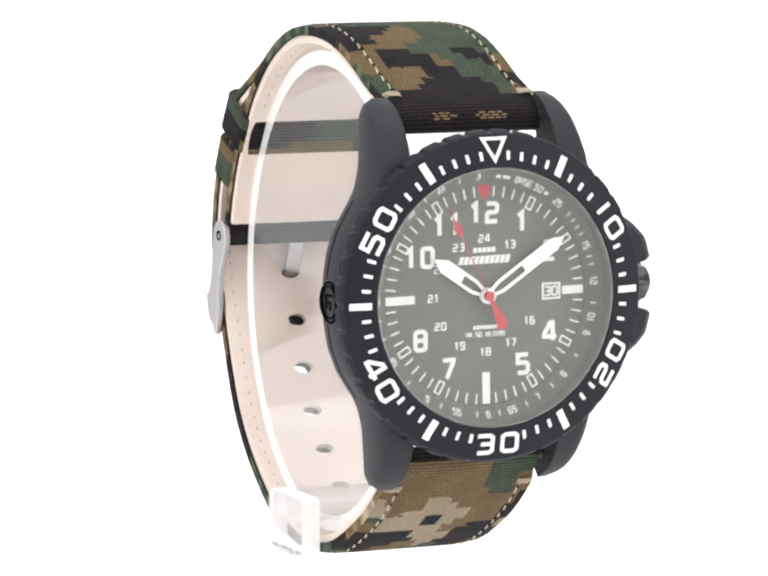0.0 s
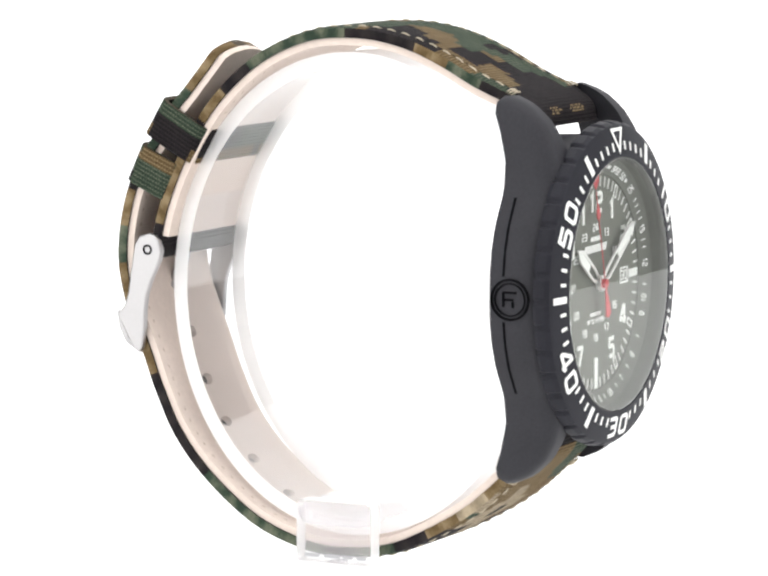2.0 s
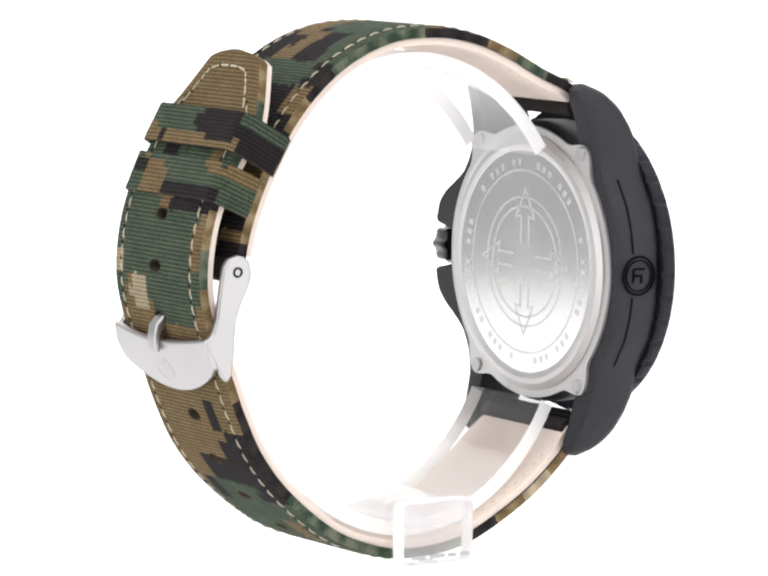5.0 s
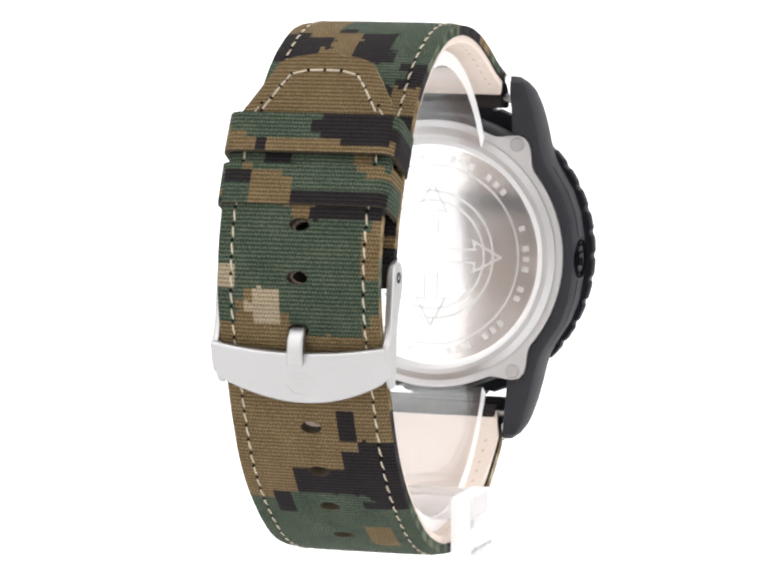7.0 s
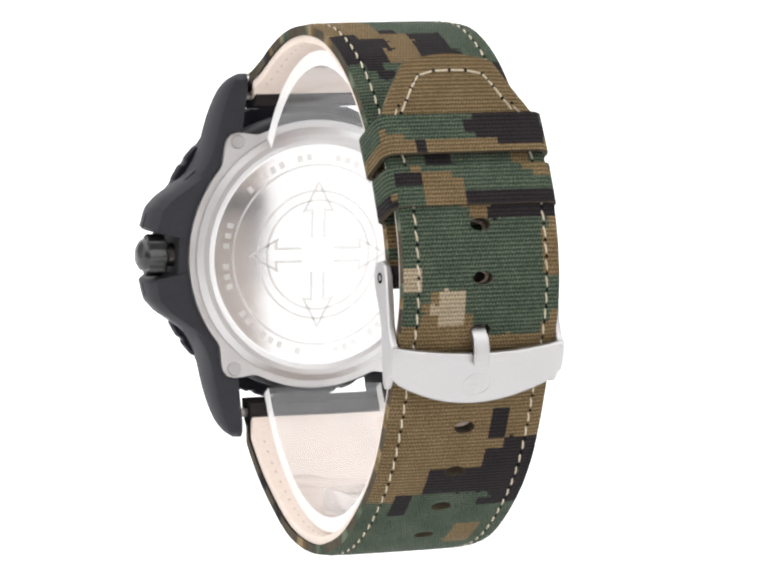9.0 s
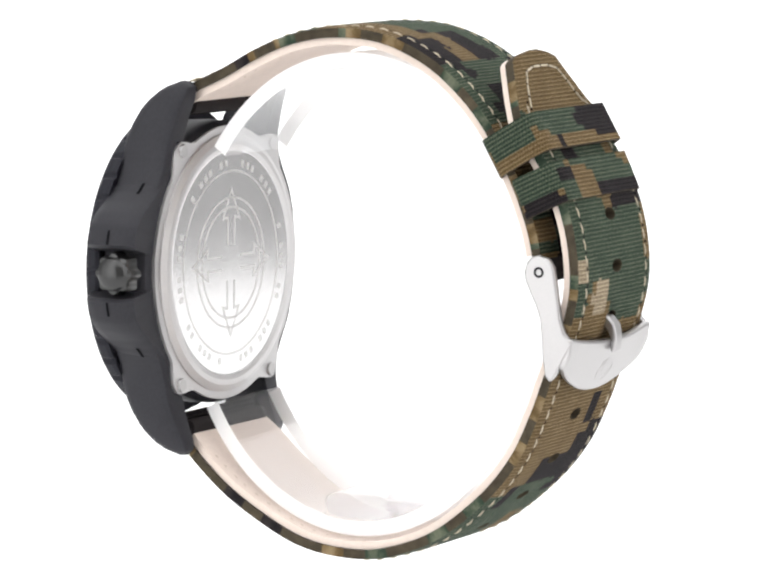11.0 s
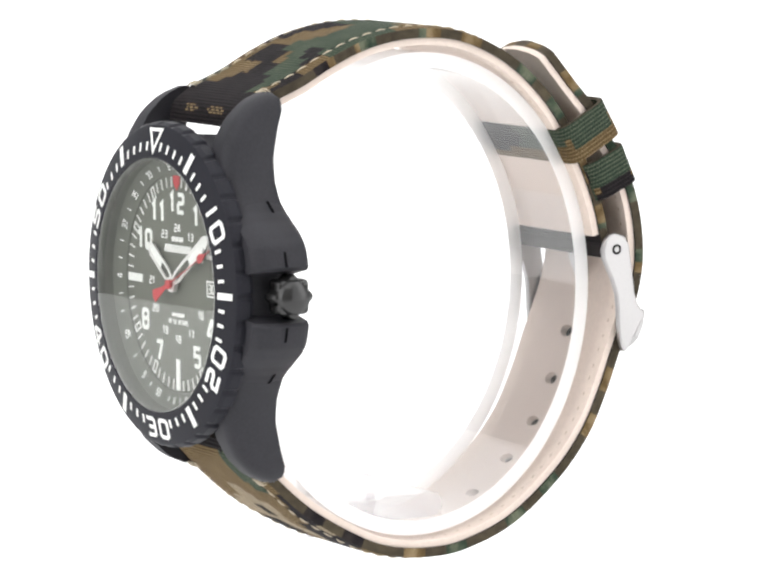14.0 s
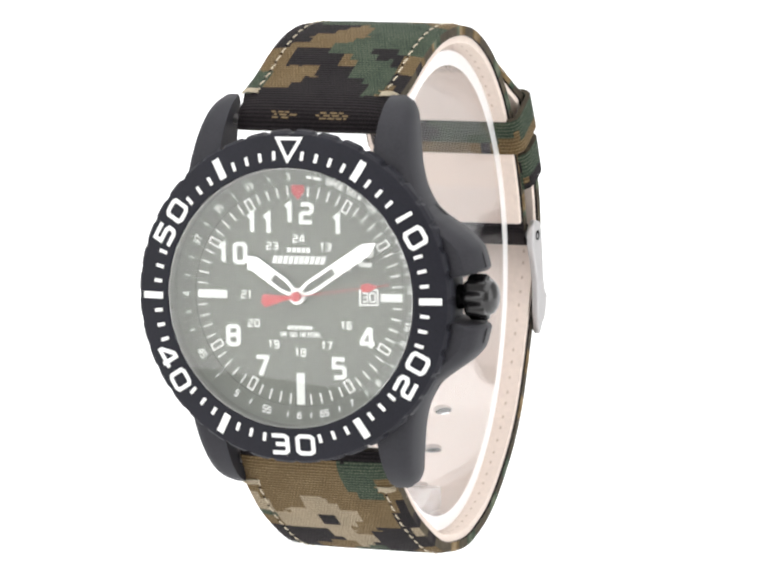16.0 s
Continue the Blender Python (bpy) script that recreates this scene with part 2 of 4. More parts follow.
def lettering(text, height, weight, at, spin, face, depth=0.10, gap=0.30, broad=1.0):
    """A bmesh of squarish figures centred at (x, z), turned clockwise by spin, on face(x, z, lift)."""
    bm = bmesh.new()
    adv = [(0.5 if c in "1I" else W) + gap for c in text]
    u0 = -(sum(adv) - gap) / 2
    a = radians(spin)
    for c, d in zip(text, adv):
        for pts, closed in GLYPH[c]:
            line = [((u0 + u - (0.05 if c == "1" else 0)) * height * broad, (v - 0.5) * height) for u, v in pts]

            def where(u, v, lift):
                return face(at[0] + u * math.cos(a) + v * math.sin(a), at[1] - u * math.sin(a) + v * math.cos(a), lift)

            stroke(bm, line, weight, where, depth, closed)
        u0 += d
    return tidy(bm)


# ---------------------------------------------------------------- the light tent and the room round it
def slab(name, x0, x1, y0, y1, z0, z1, mat, label, category):
    bm = bmesh.new()
    bmesh.ops.create_cube(bm, size=1.0)
    for v in bm.verts:
        v.co = Vector(((x0 + x1) / 2 + v.co.x * (x1 - x0), (y0 + y1) / 2 + v.co.y * (y1 - y0), (z0 + z1) / 2 + v.co.z * (z1 - z0)))
    return tagged(part(name, bm, mat), label, category, kind="structure")


slab("floor", -0.46, 0.46, -0.28, 0.46, -0.02, 0.0, TABLE_GLOW, "white table top under the watch stand, made to glow for a pure white ground", "floor")
slab("wall_back", -0.46, 0.46, 0.46, 0.48, -0.02, 0.80, TENT, "white backlit cloth of the light tent", "wall")
slab("wall_left", -0.48, -0.46, -0.66, 0.02, -0.50, 0.80, SIDE, "white backlit side cloth of the light tent", "wall")
slab("wall_left_rear", -0.48, -0.46, 0.02, 0.48, -0.50, 0.80, DIM, "white side cloth of the light tent, given only a weak glow", "wall")
slab("wall_right", 0.46, 0.48, -0.66, 0.02, -0.50, 0.80, SIDE, "white backlit side cloth of the light tent", "wall")
slab("wall_right_rear", 0.46, 0.48, 0.02, 0.48, -0.50, 0.80, DIM, "white side cloth of the light tent, given only a weak glow", "wall")
slab("light_panel", 0.440, 0.455, -0.24, -0.02, -0.48, 0.78, BRIGHT, "bright softbox cloth inside the side of the tent", "softbox")
slab("light_panel", -0.455, -0.440, -0.64, -0.20, -0.48, 0.78, BRIGHT, "bright softbox cloth inside the side of the tent", "softbox")
# Roof cloth carried forward over the camera, added to light the dial.
slab("ceiling", -0.48, 0.48, -1.05, 0.48, 0.80, 0.82, ROOF, "white backlit roof cloth of the light tent, extended unseen over the camera to light the dial", "ceiling")
slab("wall_front", -1.6, 1.6, -1.82, -1.80, -0.8, 1.6, PLASTER, "plain grey studio wall behind the camera", "wall")

# ---------------------------------------------------------------- the watch
watch = tagged(new("wristwatch"), "black watch with olive dial and buckled pixel camouflage canvas strap", "watch")

# --- middle case: a barrel with crown guards, and four lugs drawn down to the strap

def case_r(off):
    """Radius of the middle case, off degrees from three o'clock: the guards swell out and stop beside the crown."""
    return float(np.interp(off, (0, 7.1, 8.1, 15.5, 20, 25, 30, 38, 46), (19.3, 19.3, 24.4, 24.2, 23.3, 22.0, 21.0, 20.1, 19.4)))


def case_outline():
    pts = []
    for d in range(360):
        r = case_r(abs(d - 90))
        pts.append((r * math.sin(radians(d)), r * math.cos(radians(d))))
    return pts


def curve(x, xs, ys):
    return float(np.interp(x, xs, ys))


def flank_x(z):
    """Half width of the case along its flank, from the middle to a lug's end."""
    return curve(abs(z), (0, 3, 6, 9, 11, 12.5, 14, 16, 20, 23, 24.2, 24.9), (20.0, 19.9, 19.4, 18.3, 17.05, 16.1, 15.4, 14.9, 14.25, 13.65, 13.0, 12.0))


def build_case():
    bm = bmesh.new()
    pts = case_outline()
    levels = [(-24.2, 0.955), (-25.2, 0.985), (-27.5, 0.99), (-29.8, 0.985), (-31.2, 0.965), (-31.9, 0.93)]
    n = len(pts)
    hole = [(16.5 * math.sin(radians(i)), 16.5 * math.cos(radians(i))) for i in range(n)]
    rings = [[bm.verts.new((x * MM, -24.2 * MM, z * MM)) for x, z in hole]]
    rings += [[bm.verts.new((x * s * MM, y * MM, z * s * MM)) for x, z in pts] for y, s in levels]
    rings += [[bm.verts.new((x * MM, -31.9 * MM, z * MM)) for x, z in hole]]
    for a, b in zip(rings, rings[1:] + rings[:1]):
        for i in range(n):
            bm.faces.new((a[i], b[i], b[(i + 1) % n], a[(i + 1) % n]))
    # flanks, each one sweep from lug to lug
    for sx in (-1, 1):
        rows = []
        for i in range(69):
            z = -24.9 + 49.8 * i / 68
            a = abs(z)
            back = curve(a, (0, 14, 17, 20.3, 22.9, 24.2, 24.9), (-24.3, -24.3, -24.1, -23.2, -22.2, -22.2, -23.0))
            front = curve(a, (0, 15, 17, 19.2, 21.6, 23.5, 24.5, 24.9), (-31.6, -31.6, -31.4, -30.6, -29.2, -27.2, -25.6, -24.4))
            xo = flank_x(z)
            xi = max(10.25, math.sqrt(max(0.0, 16.7 ** 2 - z * z)))
            h = min(1.0, (back - front) / 4.0)
            sec = [(max(xi, 10.95), back), (xo - 0.9, back), (xo - 0.3, back - 0.25 * h), (xo, back - 0.9 * h), (xo + 0.05, (back + front) / 2), (xo, front + 1.5 * h),
                   (xo - 0.35, front + 0.6 * h), (xo - 1.0, front + 0.12 * h), (xo - 1.7, front), (xi, front)]
            rows.append([bm.verts.new((sx * x * MM, y * MM, z * MM)) for x, y in sec])
        for a, b in zip(rows, rows[1:]):
            for k in range(10):
                bm.faces.new((a[k], b[k], b[(k + 1) % 10], a[(k + 1) % 10]))
        bm.faces.new(rows[0])
        bm.faces.new(rows[-1][::-1])
    return tidy(bm)


case = part("case", build_case(), CASE, watch, "matt black resin case with four lugs and crown guards")
rounded(case, 0.4, 3, 55)

# grooves and a round emblem on the nine o'clock flank
for z0, z1 in ((2.9, 12.5), (-12.5, -2.9)):
    bm = bmesh.new()
    zs = [z0 + (z1 - z0) * i / 8 for i in range(9)]
    for i in range(8):
        quad = []
        for z in (zs[i], zs[i + 1]):
            for y in (-26.75, -26.4):
                quad.append(bm.verts.new((-(flank_x(z) + 0.07) * MM, y * MM, z * MM)))
        bm.faces.new((quad[0], quad[1], quad[3], quad[2]))
    part("flank_groove", bm, GROOVE, case, "thin dark groove along the case flank")
bm = bmesh.new()


def flank(u, v, lift):
    return (-(flank_x(v) + lift - 0.02), -27.5 + u, v)


for r, w in ((2.55, 0.24), (2.05, 0.12)):
    stroke(bm, [(r * math.cos(i * math.pi / 16), r * math.sin(i * math.pi / 16)) for i in range(32)], w, flank, 0.28, True)
stroke(bm, [(-0.9, 0.9), (0.9, 0.9)], 0.26, flank, 0.26)
stroke(bm, [(-0.5, 0.0), (0.9, 0.0)], 0.26, flank, 0.26)
stroke(bm, [(0.9, 0.9), (0.9, -0.9)], 0.26, flank, 0.26)
stroke(bm, [(-0.4, -0.2), (-0.4, -1.0)], 0.26, flank, 0.26)
part("flank_emblem", tidy(bm), GROOVE, case, "raised round emblem on the case flank")
def guard_point(off, y):
    r = case_r(abs(off)) * 0.99 + 0.05
    return Vector((r * math.cos(radians(off)), y, r * math.sin(radians(off)))) * MM


for a0, a1, y0, y1 in ((29, 39, -26.8, -26.4), (-39, -29, -26.8, -26.4), (9, 13.6, -28.0, -27.65), (-13.6, -9, -28.0, -27.65)):
    bm = bmesh.new()
    edge = [[bm.verts.new(guard_point(a0 + (a1 - a0) * i / 5, y)) for y in (y0, y1)] for i in range(6)]
    for p, q in zip(edge, edge[1:]):
        bm.faces.new((p[0], q[0], q[1], p[1]))
    part("guard_slot", bm, GROOVE, case, "short dark slot in the crown guard")

# --- turning bezel
TEETH = 40


def on_bezel(x, z, lift):
    r = math.hypot(x, z)
    return (x, -34.1 + (r - 16.6) * 0.2 - 0.015 - lift, z)


def teeth(i, k, r, y):
    if k in (2, 3, 4):
        c = math.cos(2 * math.pi * TEETH * i / 640)
        r -= 0.32 * max(0.0, min(1.0, (c - 0.62) * 4))
    return r, y


bm = bmesh.new()
lathe(bm, [(16.4, -31.2), (19.6, -31.2), (20.85, -31.0), (21.05, -31.5), (20.95, -32.6), (20.6, -33.15), (20.1, -33.4), (16.95, -34.03), (16.6, -34.1),
           (16.3, -33.85)], 640, True, teeth)
bezel = part("bezel", tidy(bm), BEZEL, watch, "black turning bezel with notched rim and white minute scale", 25)


def bezel_bar(r0, r1, w, name):
    bm = bmesh.new()
    stroke(bm, [(0, r0), (0, (r0 + r1) / 2), (0, r1)], w, on_bezel, 0.06)
    return part(name, tidy(bm), INK, bezel)


tick = long_bar = mid_bar = None
for m in range(60):
    if m == 0:
        continue
    if m in (15, 45):
        if long_bar is None:
            long_bar = bezel_bar(17.2, 20.0, 0.85, "long_marker")
            long_bar.matrix_basis = turn(6 * m)
        else:
            twin(long_bar, turn(6 * m))
    elif m % 10 == 5:
        if mid_bar is None:
            mid_bar = bezel_bar(17.2, 19.9, 0.95, "five_minute_marker")
            mid_bar.matrix_basis = turn(6 * m)
        else:
            twin(mid_bar, turn(6 * m))
    elif m % 10 in (2, 3, 4, 6, 7, 8) or (m % 10 in (1, 9) and m in (1, 59)):
        if tick is None:
            tick = bezel_bar(17.4, 18.5, 0.42, "minute_tick")
            tick.matrix_basis = turn(6 * m)
        else:
            twin(tick, turn(6 * m))
bm = bmesh.new()
stroke(bm, [(-1.55, 20.0), (1.55, 20.0), (0, 17.3)], 0.42, on_bezel, 0.06, True)
part("triangle_marker", tidy(bm), INK, bezel)
for m in (10, 20, 30, 40, 50):
    a = 6 * m
    flip = 180 if m in (20, 30, 40) else 0
    at = (18.45 * math.sin(radians(a)), 18.45 * math.cos(radians(a)))
    part("bezel_numeral", lettering(str(m).replace("1", "I"), 2.2, 0.52, at, a + flip, on_bezel, 0.06, 0.42, 1.5), INK, bezel)

# --- crystal, flange and dial
bm = bmesh.new()
prof = [(r, -34.2 + 0.14 * (r / 16.35) ** 2) for r in (0.02, 3, 6, 9, 12, 14.5, 16.35)]
lathe(bm, prof, 96, False)
crystal = part("crystal", tidy(bm), CRYSTAL, watch, "slightly domed clear watch glass")
crystal.visible_shadow = False

# Milky ring added in place of the bright refraction along the glass edge.
bm = bmesh.new()
lathe(bm, [(16.2, -34.05), (16.36, -34.06), (16.36, -33.0), (16.2, -33.0)], 128)
part("rim_glint", tidy(bm), CLOUDY, crystal, "thin milky ring added for the bright refraction at the glass edge")

DIALY = -30.6


def on_dial(x, z, lift):
    return (x, DIALY - lift, z)


def on_flange(x, z, lift):
    r = math.hypot(x, z)
    return (x, DIALY - 0.25 - (r - 14.1) * 0.42 - lift, z)


bm = bmesh.new()
lathe(bm, [(14.0, DIALY + 0.3), (14.1, DIALY - 0.25), (16.25, DIALY - 1.15), (16.3, -33.9), (16.5, -33.9), (16.5, DIALY + 0.3)], 128)
flange = part("flange", tidy(bm), FLANGE, watch, "olive sloping inner ring with a white speed scale")
bm = bmesh.new()
prism(bm, [(14.3 * math.sin(i * math.pi / 48), 14.3 * math.cos(i * math.pi / 48)) for i in range(96)], lambda x, z: (x, DIALY, z), lambda x, z: (x, DIALY + 0.4, z))
dial = part("dial", tidy(bm), DIAL, watch, "matt olive green dial with white numerals")


def polar(deg, r):
    return (r * math.sin(radians(deg)), r * math.cos(radians(deg)))


for h in (12, 1, 2, 4, 5, 7, 8, 10, 11):
    part("hour_numeral", lettering(str(h), 2.3, 0.56, polar(30 * h, 10.45), 0, on_dial, 0.10, 0.46), LUME, dial)
for h in (13, 14, 15, 16, 17, 18, 19, 20, 21, 22, 23, 24):
    if h != 15:
        part("small_numeral", lettering(str(h), 0.88, 0.19, polar(30 * h, 7.2), 0, on_dial, 0.04, 0.40), INK, dial)


def dial_bar(name, r0, r1, w, mat, deg):
    bm = bmesh.new()
    stroke(bm, [(0, r0), (0, r1)], w, on_dial, 0.12)
    ob = part(name, tidy(bm), mat, dial)
    ob.matrix_basis = turn(deg)
    return ob


dial_bar("hour_bar", 9.8, 13.8, 1.05, LUME, 180)
dial_bar("hour_bar", 9.8, 13.8, 1.05, LUME, 270)
dial_bar("hour_bar", 10.9, 13.8, 1.05, LUME, 90)
one = dial_bar("dial_tick", 12.5, 13.85, 0.18, INK, 6)
for m in range(2, 60):
    if m % 5:
        twin(one, turn(6 * m))
bm = bmesh.new()
stroke(bm, [(-0.38, 12.25), (0.38, 12.25), (0.38, 13.8), (-0.38, 13.8)], 0.2, on_dial, 0.08, True)
pip = part("hour_pip", tidy(bm), INK, dial)
pip.matrix_basis = turn(30)
for h in (2, 4, 5, 7, 8, 10, 11):
    twin(pip, turn(30 * h))
bm = bmesh.new()
prism(bm, [(-0.85, 13.95), (0.85, 13.95), (0.85, 13.1), (0, 12.05), (-0.85, 13.1)], lambda x, z: on_dial(x, z, 0.10), lambda x, z: on_dial(x, z, 0))
part("twelve_marker", tidy(bm), RED, dial, "small red arrow at twelve")

# plain bars for the maker's words, and the legible depth rating
for count, w, h, z, lean in ((5, 3.2, 0.62, 5.75, 0.0), (10, 7.2, 1.0, 4.5, 0.16), (7, 3.4, 0.50, -4.05, 0.08)):
    bm = bmesh.new()
    for k in range(count):
        u = (k + 0.5) / count * w - w / 2
        half = w / count * 0.40
        prism(bm, [(u - half - lean, z - h / 2), (u + half - lean, z - h / 2), (u + half + lean, z + h / 2), (u - half + lean, z + h / 2)],
              lambda x, v: on_dial(x, v, 0.03), lambda x, v: on_dial(x, v, 0))
    part("name_bar", tidy(bm), INK, dial, kind="stuff")
part("depth_rating", lettering("WR 50 METERS", 0.52, 0.12, (0, -4.95), 0, on_dial, 0.03, 0.26), INK, dial)
# speed scale on the flange
for deg, text in ((-4, "3"), (-25, "33"), (-44, "35"), (-63, "37"), (-90, "4"), (-120, "45"), (-146, "5"), (-163, "55"), (180, "6"), (167, "65"),
                  (152, "7"), (135, "8"), (112, "9"), (104, "10"), (86, "12"), (68, "15"), (42, "25")):
    flip = 180 if 100 < deg % 360 < 260 else 0
    part("scale_figure", lettering(text, 0.72, 0.14, polar(deg, 15.1), deg + flip, on_flange, 0.03, 0.25), INK, flange)
for deg, c in ((17.0, "B"), (19.4, "A"), (21.8, "S"), (24.2, "E"), (28.0, "5"), (30.6, "0")):
    part("scale_figure", lettering(c, 0.72, 0.14, polar(deg, 15.1), deg, on_flange, 0.03, 0.25), INK, flange)
for a0, a1 in ((5.5, 8), (9, 13), (33, 35)):
    bm = bmesh.new()
    stroke(bm, [polar(a0 + (a1 - a0) * i / 4, 15.1) for i in range(5)], 0.42, on_flange, 0.03)
    part("scale_bar", tidy(bm), INK, flange)
first = None
for deg in (-14, -34, -54, -72, -81, -99, -108, -133, -154, 174, 186, 159, 143, 124, 97, 78, 74, 62, 58, 54, 50):
    if first is None:
        bm = bmesh.new()
        stroke(bm, [(0, 14.75), (0, 15.4)], 0.15, on_flange, 0.03)
        first = part("scale_tick", tidy(bm), INK, flange)
        first.matrix_basis = turn(deg)
    else:
        twin(first, turn(deg))

# date window
bm = bmesh.new()
stroke(bm, [(8.15, -0.95), (10.5, -0.95), (10.5, 0.95), (8.15, 0.95)], 0.22, on_dial, 0.12, True)
date = part("date_window", tidy(bm), INK, dial, "white framed date window reading 30")
bm = bmesh.new()
stroke(bm, [(8.3, 0), (10.35, 0)], 1.7, on_dial, 0.03)
part("date_disc", tidy(bm), FLANGE, date)
part("date_figure", lettering("30", 1.1, 0.22, (9.3, 0), 0, on_dial, 0.07, 0.3), INK, date)

# --- hands
HOUR, MINUTE, SECOND = 304.5, 57.0, 334.0


def hand(name, level, length, wide, hub, deg, label):
    bm = bmesh.new()

    def at(u, v, lift):
        return (u, level - lift, v)
    body = [(-0.30, 0.6), (-wide / 2, 2.2), (-wide / 2, length - 1.3), (0, length), (wide / 2, length - 1.3), (wide / 2, 2.2), (0.30, 0.6)]
    stroke(bm, body, 0.42, at, 0.16, True)
    stroke(bm, [(hub * math.cos(i * math.pi / 10), hub * math.sin(i * math.pi / 10)) for i in range(20)], 0.55, at, 0.16, True)
    ob = part(name, tidy(bm), HAND, watch, label)
    ob.matrix_basis = turn(deg)
    bm = bmesh.new()
    m0 = length * 0.48
    prism(bm, [(-wide / 2, m0), (wide / 2, m0), (wide / 2, length - 1.3), (0, length), (-wide / 2, length - 1.3)],
          lambda x, z: at(x, z, 0.12), lambda x, z: at(x, z, 0.02))
    part("lume_fill", tidy(bm), LUME, ob)
    return ob


hand("hour_hand", DIALY - 0.55, 8.4, 1.45, 0.75, HOUR, "silver hour hand with pale filled tip and open stem")
hand("minute_hand", DIALY - 0.95, 12.4, 1.35, 0.75, MINUTE, "silver minute hand with pale filled tip and open stem")
bm = bmesh.new()


def on_second(u, v, lift):
    return (u, DIALY - 1.35 - lift, v)


stroke(bm, [(0, 0.4), (0, 12.6)], 0.10, on_second, 0.10)
prism(bm, [(-0.16, 0), (0.16, 0), (0.30, -1.5), (0.85, -4.3), (0, -4.7), (-0.85, -4.3), (-0.30, -1.5)], lambda x, z: on_second(x, z, 0.12), lambda x, z: on_second(x, z, 0))
prism(bm, [(0, 11.2), (0.55, 9.9), (0.45, 8.9), (-0.45, 8.9), (-0.55, 9.9)][::-1], lambda x, z: on_second(x, z, 0.12), lambda x, z: on_second(x, z, 0))
prism(bm, [polar(i * 18, 0.62) for i in range(20)], lambda x, z: on_second(x, z, 0.25), lambda x, z: on_second(x, z, -0.3))
second_hand = part("second_hand", tidy(bm), RED, watch, "red second hand with broad counterweight")

# --- crown at three o'clock
bm = bmesh.new()


def crown_ring(x, r, lobes):
    out = []
    for i in range(64):
        a = 2 * math.pi * i / 64
        rr = r * (1 + (0.09 * math.cos(8 * a) if lobes else 0))
        out.append(bm.verts.new((x * MM, (-26.85 + rr * math.cos(a)) * MM, rr * math.sin(a) * MM)))
    return out


rings = [crown_ring(18.8, 1.6, 0), crown_ring(21.2, 1.6, 0), crown_ring(21.25, 2.4, 1), crown_ring(21.6, 2.68, 1), crown_ring(23.5, 2.68, 1),
         crown_ring(23.9, 2.5, 1), crown_ring(24.0, 2.25, 0), crown_ring(24.5, 2.0, 0), crown_ring(24.9, 1.4, 0), crown_ring(25.05, 0.6, 0)]
for a, b in zip(rings, rings[1:]):
    for i in range(64):
        bm.faces.new((a[i], b[i], b[(i + 1) % 64], a[(i + 1) % 64]))
bm.faces.new(rings[-1])
part("crown", tidy(bm), CROWN, watch, "fluted black crown with domed end", 28)

# --- steel back
bm = bmesh.new()
pts = []
for i in range(144):
    d = i * 2.5
    r = 18.5
    off = min(abs((d - k + 180) % 360 - 180) for k in (38, 142, 218, 322))
    if off < 12:
        k = 1 - off / 12
        r = 18.5 + 2.4 * k * k * (3 - 2 * k)
    pts.append((r * math.sin(radians(d)), r * math.cos(radians(d))))
prism(bm, pts, lambda x, z: (x, -24.3, z), lambda x, z: (x, -23.75, z))
lathe(bm, [(0.02, -23.8), (16.6, -23.8), (17.5, -23.76), (17.5, -23.5), (16.6, -23.06), (15.9, -22.98), (15.6, -23.04), (15.3, -23.13), (15.2, -23.15), (15.0, -23.15), (0.02, -23.15)], 128, False)
tidy(bm)
for f in bm.faces:
    f.material_index = int(math.hypot(f.calc_center_median().x, f.calc_center_median().z) > 15.1 * MM or len(f.verts) > 4)
caseback = part("caseback", bm, [BACK, RIM], watch, "polished steel screwed back with engraved rings", 15)


def on_back(x, z, lift):
    return (x, -23.15 + lift, z)


for r, w in ((12.4, 0.3), (8.8, 0.3), (7.5, 0.3)):
    bm = bmesh.new()
    stroke(bm, [polar(i * 5, r) for i in range(72)], w, on_back, 0.03, True)
    part("engraved_ring", tidy(bm), ENGRAVE, caseback)
bm = bmesh.new()
for q in range(4):
    c, d = math.cos(q * math.pi / 2), math.sin(q * math.pi / 2)
    arrow = [(0.9, 2.4), (0.9, 6.2), (2.1, 6.0), (0, 9.9), (-2.1, 6.0), (-0.9, 6.2), (-0.9, 2.4)]
    stroke(bm, [(x * c + z * d, z * c - x * d) for x, z in arrow], 0.32, on_back, 0.03)
tidy(bm)
part("engraved_star", bm, ENGRAVE, caseback, "engraved compass star")
bar = None
for i in range(60):
    d = 6 * i
    if i % 10 in (0, 9) or i % 4 == 3:
        continue
    if bar is None:
        bm = bmesh.new()
        stroke(bm, [(-0.36, 13.5), (0.36, 13.5)], 0.9, on_back, 0.03)
        bar = part("engraved_bar", tidy(bm), ENGRAVE, caseback)
        bar.matrix_basis = turn(d)
    else:
        twin(bar, turn(d))
bm = bmesh.new()
lathe(bm, [(0.02, -23.4), (0.85, -23.4), (0.95, -23.55), (0.95, -24.0)], 20, False)
screw = part("screw", tidy(bm), STEEL, caseback, "small steel screw")
screw.matrix_basis = Matrix.Translation((11.75 * MM, 0, 15.6 * MM))
for x, z in ((-11.75, 15.6), (11.75, -15.6), (-11.75, -15.6)):
    twin(screw, Matrix.Translation((x * MM, 0, z * MM)))

